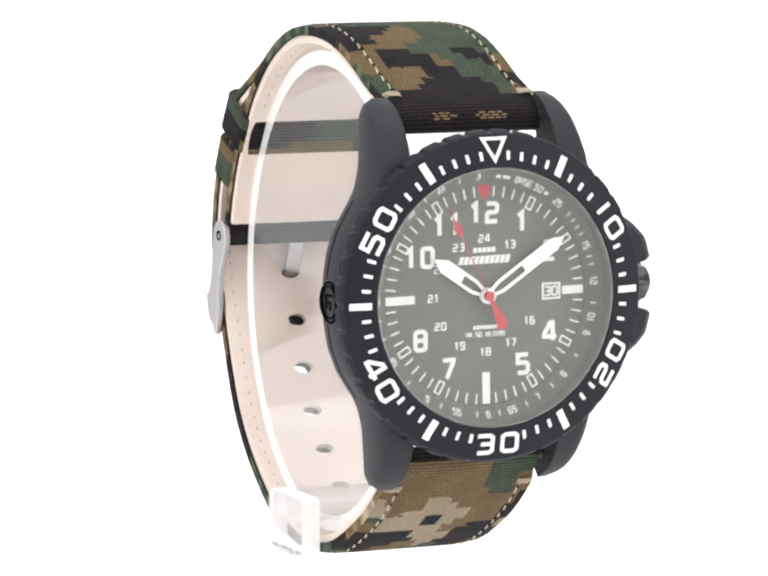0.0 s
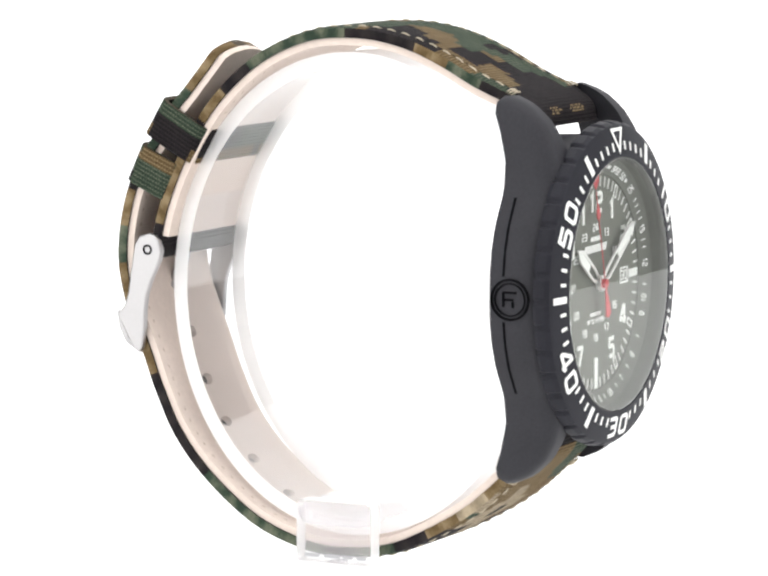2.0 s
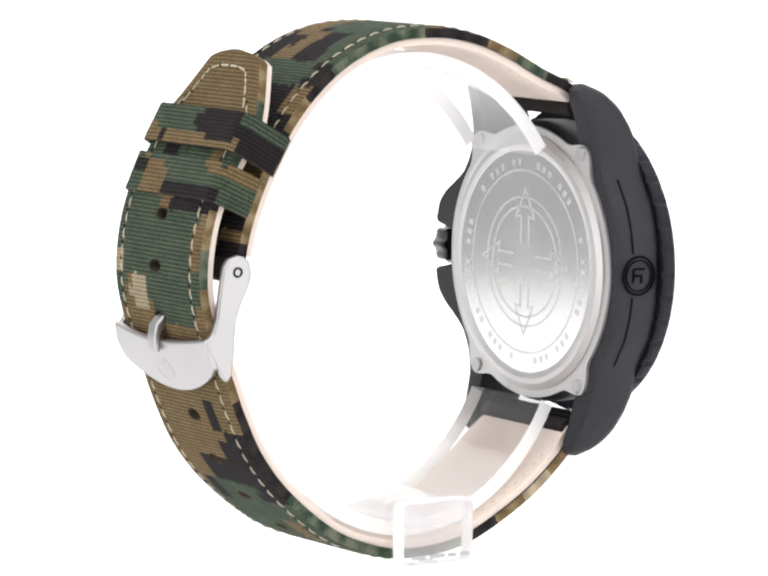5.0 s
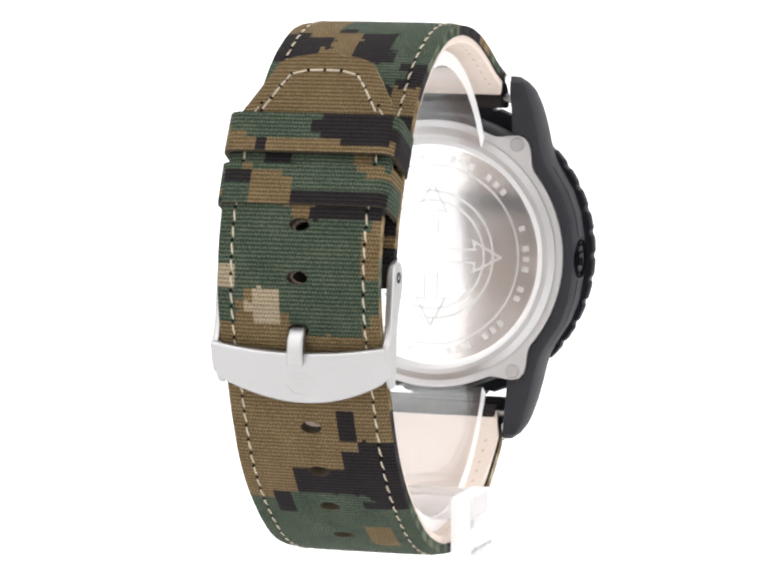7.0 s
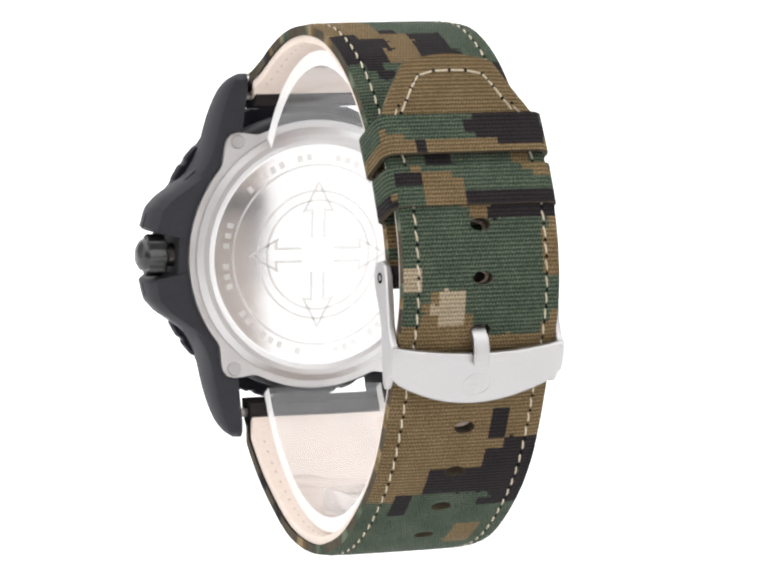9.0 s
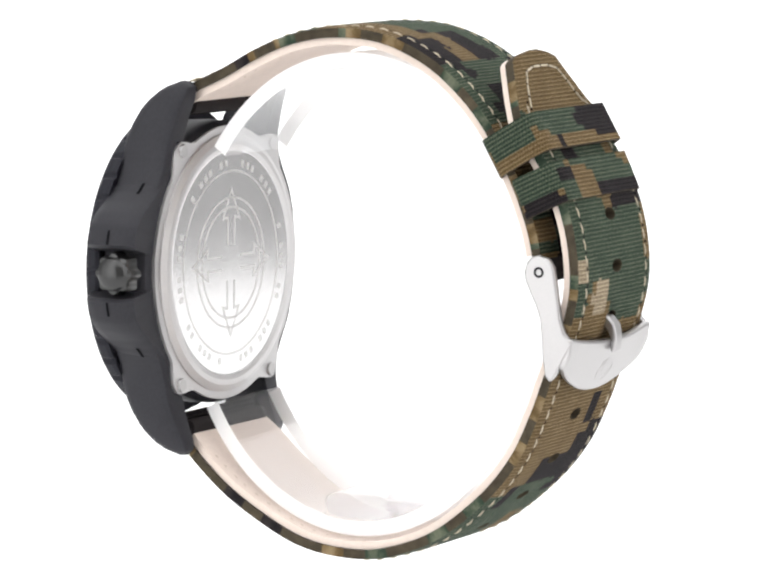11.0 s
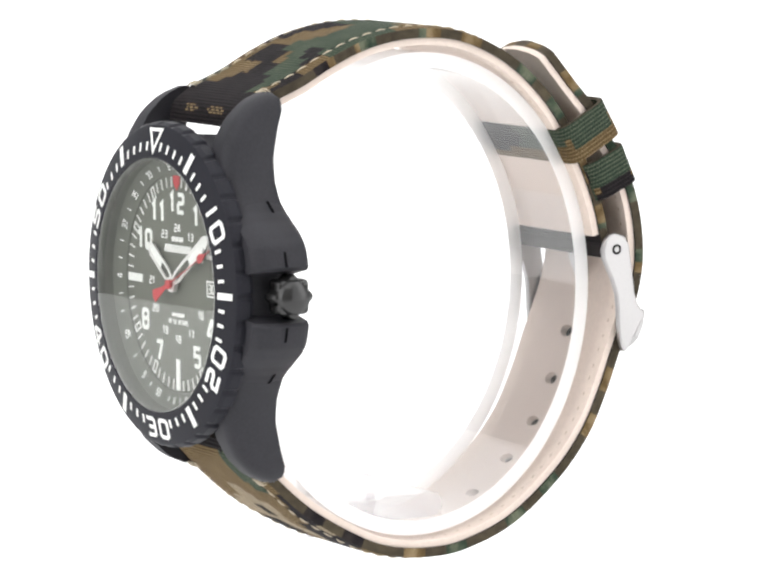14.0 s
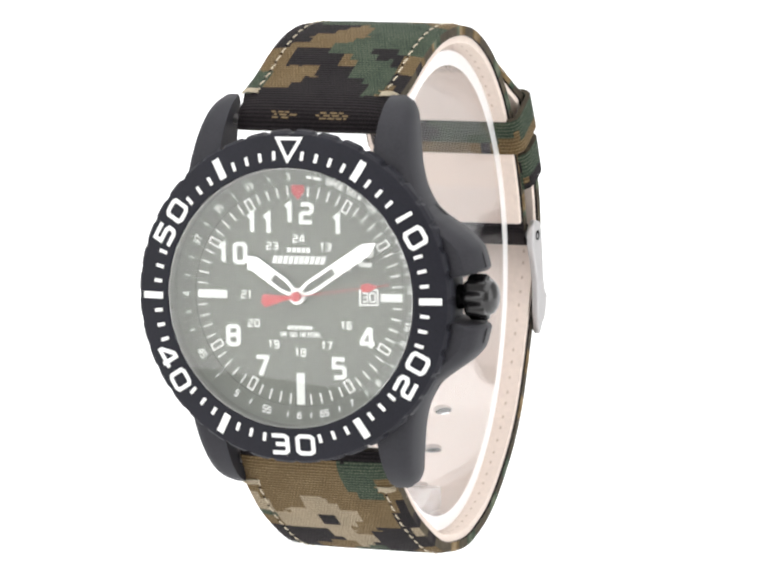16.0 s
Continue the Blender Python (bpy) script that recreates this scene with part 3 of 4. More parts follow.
# --- spring bars
for z in (21.8, -21.8):
    bm = bmesh.new()
    prism(bm, [(0.6 * math.cos(i * math.pi / 8), 0.6 * math.sin(i * math.pi / 8)) for i in range(16)],
          lambda u, v: (-11.7, -24.9 + u, z + v), lambda u, v: (11.7, -24.9 + u, z + v))
    part("spring_bar", tidy(bm), STEEL, watch)


for z in (21.6, -21.6):
    bm = bmesh.new()
    prism(bm, [(1.15 * math.cos(i * math.pi / 12), 1.15 * math.sin(i * math.pi / 12)) for i in range(24)],
          lambda u, v: (-9.5, -24.1 + u, z + v), lambda u, v: (9.5, -24.1 + u, z + v))
    part("strap_loop", tidy(bm), CAMO["k"], watch, "black canvas loop round the spring bar")

# the head hangs a little low and turned in its strap
HEAD = Matrix.Translation((0.2 * MM, 0, -0.3 * MM)) @ turn(-1.0)
for ob in watch.children:
    ob.matrix_basis = HEAD @ ob.matrix_basis


# ---------------------------------------------------------------- strap
def spline(ctrl, step=0.5):
    """Points at even steps along a smooth curve through (y, z) pairs."""
    P = [Vector(c) for c in ctrl]
    P = [P[0] * 2 - P[1]] + P + [P[-1] * 2 - P[-2]]
    dense = []
    for i in range(1, len(P) - 2):
        for k in range(24):
            t = k / 24
            a, b, c, d = P[i - 1], P[i], P[i + 1], P[i + 2]
            dense.append(0.5 * (2 * b + (c - a) * t + (2 * a - 5 * b + 4 * c - d) * t * t + (3 * b - a - 3 * c + d) * t ** 3))
    dense.append(P[-2])
    out, acc, want = [dense[0]], 0.0, step
    for p, q in zip(dense, dense[1:]):
        seg = (q - p).length
        while acc + seg >= want and seg > 0:
            out.append(p.lerp(q, (want - acc) / seg))
            want += step
        acc += seg
    return out


def normals(path, inside=(0, -2)):
    out = []
    c = Vector(inside)
    for i, p in enumerate(path):
        d = (path[min(i + 1, len(path) - 1)] - path[max(i - 1, 0)]).normalized()
        n = Vector((-d.y, d.x))
        out.append(n)
    sign = 1 if sum(n.dot(p - c) for n, p in zip(out, path)) > 0 else -1
    return [n * sign for n in out]


STEP, COLS = 0.375, 36
UPPER = [(-26.9, 20.2), (-26.3, 22.6), (-23.6, 24.6), (-18.7, 26.8), (-14.2, 29.2), (-9.5, 31.2), (-4.5, 32.4), (0.5, 32.7), (5.5, 32.2), (10.4, 30.5), (15.0, 27.8), (19.5, 23.7), (22.9, 19.2), (26.0, 13.6), (28.2, 8.0), (29.4, 2.9)]
LOWER = [(-26.9, -20.2), (-26.3, -22.6), (-23.4, -25.7), (-17.7, -30.6), (-10.2, -34.9), (-4.8, -36.8), (1.5, -37.4), (7.0, -36.7), (14.2, -33.9), (21.3, -28.4), (26.0, -22.8), (28.9, -17.0), (30.7, -12.3), (32.2, -8.5), (33.8, -4.0), (34.6, 1.0), (34.0, 7.0), (32.2, 12.5), (29.0, 17.8), (25.6, 23.2), (22.3, 29.8)]


def strap_width(s, total, tip):
    w = 19.7 + 1.5 * min(1.0, max(0.0, (s - 4.5) / 3.0))
    left = total - s
    if tip and left < 8.6:
        w = 12.3 + 8.9 * min(1.0, (left - 1.1) / 7.5) if left > 1.1 else 3.0 + 9.3 * math.sqrt(max(0.0, left / 1.1))
    return w


def band(ctrl, top, low, colour, mats, tip=False, holes=(), x0=0.0, inset=0.0, puff=0.0, first=0, last=0):
    """A strip between two depths under the strap's outer line; colour(i, j) gives a cell its material slot."""
    path = spline(ctrl, STEP)
    nor = normals(path)
    bm = bmesh.new()
    uv = bm.loops.layers.uv.new("along")
    n = len(path)
    total = (n - 1) * STEP
    grid = []
    gone = set()
    pull = {}
    for s in holes:
        mid = s + 0.75
        near = [(i, j) for i in range(int((mid - 2) / STEP), int((mid + 2) / STEP) + 1) for j in range(COLS // 2 - 4, COLS // 2 + 5)]
        own = {(i, j) for i, j in near if (((i + 0.5) * STEP - mid) / 0.85) ** 2 + ((j + 0.5 - COLS / 2) * 0.583 / 1.4) ** 2 < 1}
        gone |= own
        for i, j in near:
            cells = [(i + a, j + b) in own for a in (-1, 0) for b in (-1, 0)]
            if any(cells) and not all(cells):
                ds, dx = i * STEP - mid, (j - COLS / 2) * 0.583
                k = 1 / math.sqrt((ds / 0.85) ** 2 + (dx / 1.4) ** 2)
                pull[(i, j)] = (ds * (k - 1), dx * (k - 1))
    for depth in (top, low):
        layer = []
        for i in range(n):
            w = strap_width(i * STEP, total, tip) - 2 * inset
            row = []
            for j in range(COLS + 1):
                k = 2 * j / COLS - 1
                x = x0 + w / 2 * k
                d = depth + (puff * abs(k) ** 6 if depth == top else 0)
                p = path[i] - nor[i] * d
                if (i, j) in pull:
                    di, dj = pull[(i, j)]
                    p = p + (path[min(n - 1, i + 1)] - path[i - 1]).normalized() * di
                    x += dj
                row.append(bm.verts.new((x * MM, p.x * MM, p.y * MM)))
            layer.append(row)
        grid.append(layer)
    a, b = grid

    def face(vs, slot, us):
        f = bm.faces.new(vs)
        f.material_index = slot
        for loop, (u, v) in zip(f.loops, us):
            loop[uv].uv = (u, v)

    cell = 21.0 / COLS
    for i in range(first, n - 1 - last):
        for j in range(COLS):
            if (i, j) in gone:
                continue
            us = [(j * cell, i * STEP), ((j + 1) * cell, i * STEP), ((j + 1) * cell, (i + 1) * STEP), (j * cell, (i + 1) * STEP)]
            face((a[i][j], a[i][j + 1], a[i + 1][j + 1], a[i + 1][j]), colour(i, j), us)
            face((b[i][j], b[i + 1][j], b[i + 1][j + 1], b[i][j + 1]), 0, [us[0], us[3], us[2], us[1]])
            for (di, dj, p, q) in ((-1, 0, (i, j), (i, j + 1)), (1, 0, (i + 1, j + 1), (i + 1, j)), (0, -1, (i + 1, j), (i, j)), (0, 1, (i, j + 1), (i + 1, j + 1))):
                k = (i + di, j + dj)
                if k in gone or not (first <= k[0] < n - 1 - last) or not (0 <= k[1] < COLS):
                    slot = colour(i // 14 * 14, j) if k not in gone and (dj < 0 or dj > 0 and i // 9 % 5 in (1, 4)) else len(mats) - 1
                    face((a[p[0]][p[1]], a[q[0]][q[1]], b[q[0]][q[1]], b[p[0]][p[1]]), slot,
                         [(p[0] * STEP * 0.12, 0.1), (q[0] * STEP * 0.12, 0.1), (q[0] * STEP * 0.12, 0.2), (p[0] * STEP * 0.12, 0.2)])
    bmesh.ops.delete(bm, geom=[v for v in bm.verts if not v.link_faces], context="VERTS")
    return tidy(bm), path, nor, total


SLOT = {"k": 0, "g": 1, "b": 2, "t": 3}
CANVAS = [CAMO[c] for c in "kgbt"] + [EDGE]


def print_from(rows, pitch=1.5):
    """Colours of the pixel print: each row of letters is one pitch along the strap, spread over its width."""
    shake = random.Random(7)
    jitter = [(shake.gauss(0, 0.10), shake.gauss(0, 0.14)) for _ in range(4001)]

    def colour(i, j):
        ds, dx = jitter[(i * 613 + j * 97) % 4001]
        r = rows[max(0, min(len(rows) - 1, int(((i + 0.5) * STEP + ds) / pitch)))]
        k = int(((j + 0.5) / COLS + dx / 21.0) * len(r))
        return SLOT[r[max(0, min(len(r) - 1, k))]]
    return colour


UPPER_PRINT = """
kkkkkkkkkkkkkkkkkk
kkkkkkkkkkkkkkkkkk
kkkkkkkkkkkkkkkkkk
kkkkkkkkkkkkkkkkkk
gkkkkkkkkkkkkkggbk
ggbbbkkkkkkkkkggbk
ggbbbbkkkkkkkgggkk
ggbbbbbkkkkgggggkk
bbbbbbbkkkkgggggbb
bbbkkkkkkbbggggkbb
bbbkkkkkkbgggkkkbb
bbbkkkkgggggkkkggg
kkbbbbbggggggggggg
kkkkbbbbbggggggggg
kkkkbbbbbbgggggggg
kkkkkkbbbbgggggggg
kkkkkkkbbbgggggggg
kkkkkkkkbggggggggg
kkkgggggggggggggbb
bbgggggggggggggbbb
ggggggggggggbbbbbb
ggggggggggggbbbbbb
ggggggggggggbbbbbb
ggggggggggggbbbbbb
ggggggggggggbbbbbb
ggggggggggkkbbbbbb
gggggkkkkbbbbbbkkk
gggggkkkkbbbkkkkkk
gggggkkkkbbbkkkkkk
ggggkkkkkbbbbkkkkk
ggggkkkkkbbbbkkkkk
kkkgggggggggggkkgg
kkgggggggggggkkggg
kkkggggggggggggggg
bbbkkkkkkkkkkggggg
bbbkkkkkkkkkkggggg
bbbkkkkkkkkkkkkggg
kkkkggggggkkkkgggg
kkkkkkkgggkkkkbbbb
bbbbkkkgggggggbbbb
kkkkggggggkkkkgggg
kkkkkkkgggkkkkbbbb
bbbbkkkgggggggbbbb
kkkkggggggkkkkgggg
kkkkkkkgggkkkkbbbb
bbbbkkkgggggggbbbb
kkkkggggggkkkkgggg
kkkkkkkgggkkkkbbbb
bbbbkkkgggggggbbbb
kkkkggggggkkkkgggg
kkkkkkkgggkkkkbbbb
bbbbkkkgggggggbbbb
""".split()
LOWER_PRINT = """
kkkkkkkkkkkkkkkkkk
bbbbbbbbbbbbgggggg
bbbbbbbbbbbbgggggg
bbbbbbbbbbbbggggbb
bbbbbbbbbbbbggggbb
bbbbbbbbbbbbbgggbb
tbbbbbtttbbbbbbbbk
ttbbbbttttbbbbbbbk
ttbbttttttttbbbbkk
ggtttttkktttbbbbkk
bbtttttkkttbbbbbkk
bbttttttttbbbkkkkt
kkkkkkktttbbkkkkkt
kkkkkkktttttkkkkkk
kkkkkkkkttttkkkkkk
kkkkkkbbbttkkkkkkk
kkkkbbbbbtggkkkkbb
ggkkbbbbggggkkkbbb
gggkkbbbggggggkbbb
ggggkkkbbgggggggkk
kkggggkkkkggggggkk
kkkbbggkkkkgggbbbb
kkkbbbbbkkkkkbbbgg
ggbbbbbggkkkkkbggg
gggbbbgggggkkggggg
gggggggggggggggkkg
ggggggggggggtggggg
gggggggggggggggggg
gggggggggggggggggg
gggggggggggggggggg
gggggggggggggggggg
gggbbbgggggggggggg
gggbbbgggggggggggg
gggbbbgggggggggggg
gggbbbgggggggggggg
gggggggggggggggggg
gggggggggggggggggg
gggggggggggggkkggg
kkkkkggggggggkkggg
kkkkgggggggggkkbbb
kkkkkkkkkkkkbbbbbb
kkkkkkkkkkkkbbbbbb
kkkkkkkkkkkkbbbbbb
kkkkkkbbbbbbbbbbbb
kkkkkkbbbbbbbbbbbb
kkkkbbbbbbbbbbbbbb
bbbbkkbbbbbbbbbbbb
bbbbkkbbbbbbbbbbbb
bbbbkkbbbbbbbbbbbb
bbbbbbbbbbbbbbbbbb
bbbbbbbbbbbbbbbbbb
bbbbbbbbbbbbbbbbbb
bbbbbbbbbbbbbbbbbb
bbbbbbbbbbbbbbbbbb
bbbbbbbbbbbbbbbbbb
bbbbbbbbbbbbbbbbbb
bbggggggbbbbbbbbbb
bgggggggggbtttbbgg
gggggggggggttttbgg
gggggggggggtttbggg
ggggggggggggggggtt
bbggggggggggggggtt
bbgggggggggggggggg
bbgggggggggggggggg
bbgggggggggggggggg
bggggggggggggggggg
kkkkkkkkbbgggggggg
kkkkkkkkbbbggggggg
ggbbgggggggkkkgggg
ggbbgggggggkkkgggg
ggbbgggggggkkkgggg
ggbbgggggggkkkgggg
ggbbgggggggkkkgggg
ggbbgggggggkkkgggg
ggbbgggggggkkkgggg
bbbbbbbbbbbbbbbbbg
bbbbbbbbbbbbbbbbbb
bbbbbbbbbbbbbbbbbb
bbbbbbbbbbbbbbbbbb
bbbbbbbbbbbbbbbbbb
bbbbbbbbbbbbbbbbbb
bbbbbbbbbbbbbbbbbb
bbbbbbbbbbbbbbbbbb
""".split()
KEEPER_FREE = """
gkkkkkkkgggggggggg
gkkkkkkkkggggggggg
kkkkkkkkkggggggggb
kkkkkkkkggggggggbb
bkkkkkbbbbbbbkkbbb
bbbbbbbbbbbbbkkbbb
""".split()
KEEPER_FIXED = """
gbbgggggggggggbbgg
bbgggggggggbbbkkkg
ggggggggggbbbbkkkg
ggggggggggbbbbgggg
kkkkkkkkkkbbbbgggb
kkkkkkkkkkbbbbgggk
""".split()


def stitches(path, nor, width_at, s0, s1, x_in, parent, lift=-0.03, pitch=2.1, length=1.45, inside=0.0, x0=0.0):
    """Two rows of slanting thread along the strap's edges, as one mesh a row."""
    for side in (-1, 1):
        bm = bmesh.new()
        s = s0
        while s < s1:
            i0, i1 = int(s / STEP), min(len(path) - 1, int((s + length) / STEP) + 1)
            if i1 >= len(path):
                break
            ring = []
            for k in range(4):
                q = s + length * k / 3
                i = min(len(path) - 2, int(q / STEP))
                f = q / STEP - i
                p = path[i].lerp(path[i + 1], f) + nor[i] * (lift - (0.16 if k in (0, 3) else 0.0) - inside)
                x = x0 + side * (width_at(q) / 2 - x_in) + 0.10 * (k - 1.5) / 1.5
                ring.append([bm.verts.new(((x + dx) * MM, (p.x + nor[i].x * dz) * MM, (p.y + nor[i].y * dz) * MM)) for dx, dz in ((-0.12, 0), (0, 0.10), (0.12, 0), (0, -0.12))])
            for r0, r1 in zip(ring, ring[1:]):
                for k in range(4):
                    bm.faces.new((r0[k], r0[(k + 1) % 4], r1[(k + 1) % 4], r1[k]))
            bm.faces.new(ring[0])
            bm.faces.new(ring[-1])
            # the needle's hole between two threads
            q = s + (length + pitch) / 2
            i = min(len(path) - 2, int(q / STEP))
            t = (path[i + 1] - path[i]).normalized()
            p = path[i].lerp(path[i + 1], q / STEP - i) + nor[i] * (0.02 - inside)
            x = x0 + side * (width_at(q) / 2 - x_in)
            dot = []
            for k in range(8):
                u, v = 0.24 * math.cos(k * math.pi / 4), 0.20 * math.sin(k * math.pi / 4)
                dot.append(bm.verts.new(((x + v) * MM, (p.x + t.x * u) * MM, (p.y + t.y * u) * MM)))
            bm.faces.new(dot).material_index = 1
            s += pitch
        part("stitching", tidy(bm), [THREAD, GROOVE], parent, "tan saddle stitching", kind="stuff")


def needle_marks(path, nor, width_at, s0, s1, parent, x0=0.0, cross=()):
    bm = bmesh.new()
    spots = []
    s = s0
    while s < s1:
        for side in (-1, 1):
            spots.append((s, x0 + side * (width_at(s) / 2 - 1.7)))
        s += 2.1
    for s in cross:
        spots += [(s, -7.5 + 2.1 * k) for k in range(8)]
    for s, x in spots:
        i = min(len(path) - 2, int(s / STEP))
        d = (path[i + 1] - path[i]).normalized()
        p = path[i] - nor[i] * (TOTAL + 0.02)
        ring = []
        for k in range(8):
            u, v = 0.28 * math.cos(k * math.pi / 4), 0.17 * math.sin(k * math.pi / 4)
            ring.append(bm.verts.new(((x + v) * MM, (p.x + d.x * u) * MM, (p.y + d.y * u) * MM)))
        bm.faces.new(ring)
    part("needle_marks", tidy(bm), MARK, parent, "row of dark needle marks", kind="stuff")


FABRIC, TOTAL = 1.6, 2.55
bm, path, nor, total = band(UPPER, 0.0, FABRIC, print_from(UPPER_PRINT), CANVAS, puff=0.35)
upper = part("buckle_strap", bm, CANVAS, watch, "camouflage canvas strap half that holds the buckle", 50)
bm, _, _, _ = band(UPPER, FABRIC, TOTAL, lambda i, j: 0, [LEATHER, LEATHER], inset=0.32, first=9, last=4)
needle_marks(path, nor, lambda s: strap_width(s, total, False), 9.0, total - 20, part("lining", bm, LEATHER, upper, "smooth cream leather lining", 50), cross=(total - 4.5,))
stitches(path, nor, lambda s: strap_width(s, total, False), 6.0, total - 17, 1.9, upper)

def bar_tacks(path, nor, parent):
    for side in (-1, 1):
        bm = bmesh.new()
        for q in range(3):
            i = int((6.2 + 0.35 * q) / STEP)
            pts = []
            for k in range(5):
                x = side * (10.5 - 2.3 * k / 4 + (0.1 if q == 1 else 0))
                p = path[i] + nor[i] * (0.10 * math.sin(math.pi * k / 4) - 0.22 * (k == 0))
                pts.append([bm.verts.new((x * MM, (p.x + nor[i].x * dn + dt) * MM, (p.y + nor[i].y * dn) * MM)) for dn, dt in ((0.13, 0), (0, 0.13), (-0.13, 0), (0, -0.13))])
            for r0, r1 in zip(pts, pts[1:]):
                for k in range(4):
                    bm.faces.new((r0[k], r0[(k + 1) % 4], r1[(k + 1) % 4], r1[k]))
        part("bar_tack", tidy(bm), THREAD, parent, kind="stuff")


bar_tacks(path, nor, upper)

# brown flecks of the print where the strap dips to the head
bm = bmesh.new()
fleck = random.Random(5)
for x0, x1 in ((-5.6, -2.6), (0.6, 4.6)):
    for q in range(3):
        i = 4 + q
        u = x0 + fleck.uniform(0, 0.8)
        while u < x1:
            w = fleck.uniform(0.4, 1.0)
            lift = [path[k] + nor[k] * 0.03 for k in (i, i + 1)]
            mid = lift[0].lerp(lift[1], 0.6)
            bm.faces.new([bm.verts.new((x * MM, p.x * MM, p.y * MM)) for x, p in ((u, lift[0]), (u + w, lift[0]), (u + w, mid), (u, mid))])
            u += w + fleck.uniform(0.2, 0.5)
part("print_flecks", tidy(bm), CAMO["b"], upper, kind="stuff")
HOLES = (49.0, 56.4, 63.3, 70.1, 77.0, 84.0, 90.75, 97.5)
bm, lpath, lnor, ltotal = band(LOWER, 0.0, FABRIC, print_from(LOWER_PRINT), CANVAS, True, HOLES, 0.3, puff=0.35)
lower = part("holed_strap", bm, CANVAS, watch, "camouflage canvas strap half with oval holes and pointed tip", 50)
bm, _, _, _ = band(LOWER, FABRIC, TOTAL, lambda i, j: 0, [LEATHER, LEATHER], True, HOLES, 0.3, inset=0.32, first=9)
needle_marks(lpath, lnor, lambda s: strap_width(s, ltotal, True), 9.0, ltotal - 9, part("lining", bm, LEATHER, lower, "smooth cream leather lining", 50), 0.3)
stitches(lpath, lnor, lambda s: strap_width(s, ltotal, True), 6.0, ltotal - 7, 1.9, lower, x0=0.3)


bar_tacks(lpath, lnor, lower)
# thread across the pointed tip
bm = bmesh.new()
tip = [(-7.6, 8.0), (-5.6, 4.6), (-4.4, 2.9), (-2.2, 2.35), (0.0, 2.3), (2.2, 2.35), (4.4, 2.9), (5.6, 4.6), (7.6, 8.0)]
for (xa, da), (xb, db) in zip(tip, tip[1:]):
    n = 1 if abs(xb - xa) > 1.9 and abs(db - da) < 1 else 2
    for q in range(n):
        ends = []
        for f in ((q + 0.10) / n, (q + 0.90) / n):
            s = ltotal - (da + (db - da) * f)
            i = min(len(lpath) - 2, int(s / STEP))
            p = lpath[i].lerp(lpath[i + 1], s / STEP - i) + lnor[i] * 0.03
            x = 0.3 + xa + (xb - xa) * f
            w = Vector((xb - xa, db - da)).normalized()
            along = (lpath[i + 1] - lpath[i]).normalized()
            ring = []
            for side, up in ((-0.13, 0), (0, 0.11), (0.13, 0), (0, -0.12)):
                o = p - along * (w.x * side) + lnor[i] * up
                ring.append(bm.verts.new(((x - w.y * side) * MM, o.x * MM, o.y * MM)))
            ends.append(ring)
        for k in range(4):
            bm.faces.new((ends[0][k], ends[0][(k + 1) % 4], ends[1][(k + 1) % 4], ends[1][k]))
        bm.faces.new(ends[0])
        bm.faces.new(ends[1])
        f = (q + 1) / n
        s = ltotal - (da + (db - da) * f)
        i = min(len(lpath) - 2, int(s / STEP))
        p = lpath[i].lerp(lpath[i + 1], s / STEP - i) + lnor[i] * 0.03
        along = (lpath[i + 1] - lpath[i]).normalized()
        dot = []
        for k in range(8):
            u, v = 0.26 * math.cos(k * math.pi / 4), 0.26 * math.sin(k * math.pi / 4)
            dot.append(bm.verts.new(((0.3 + xa + (xb - xa) * f + v) * MM, (p.x + along.x * u) * MM, (p.y + along.y * u) * MM)))
        bm.faces.new(dot).material_index = 1
part("stitching", tidy(bm), [THREAD, GROOVE], lower, "tan saddle stitching", kind="stuff")


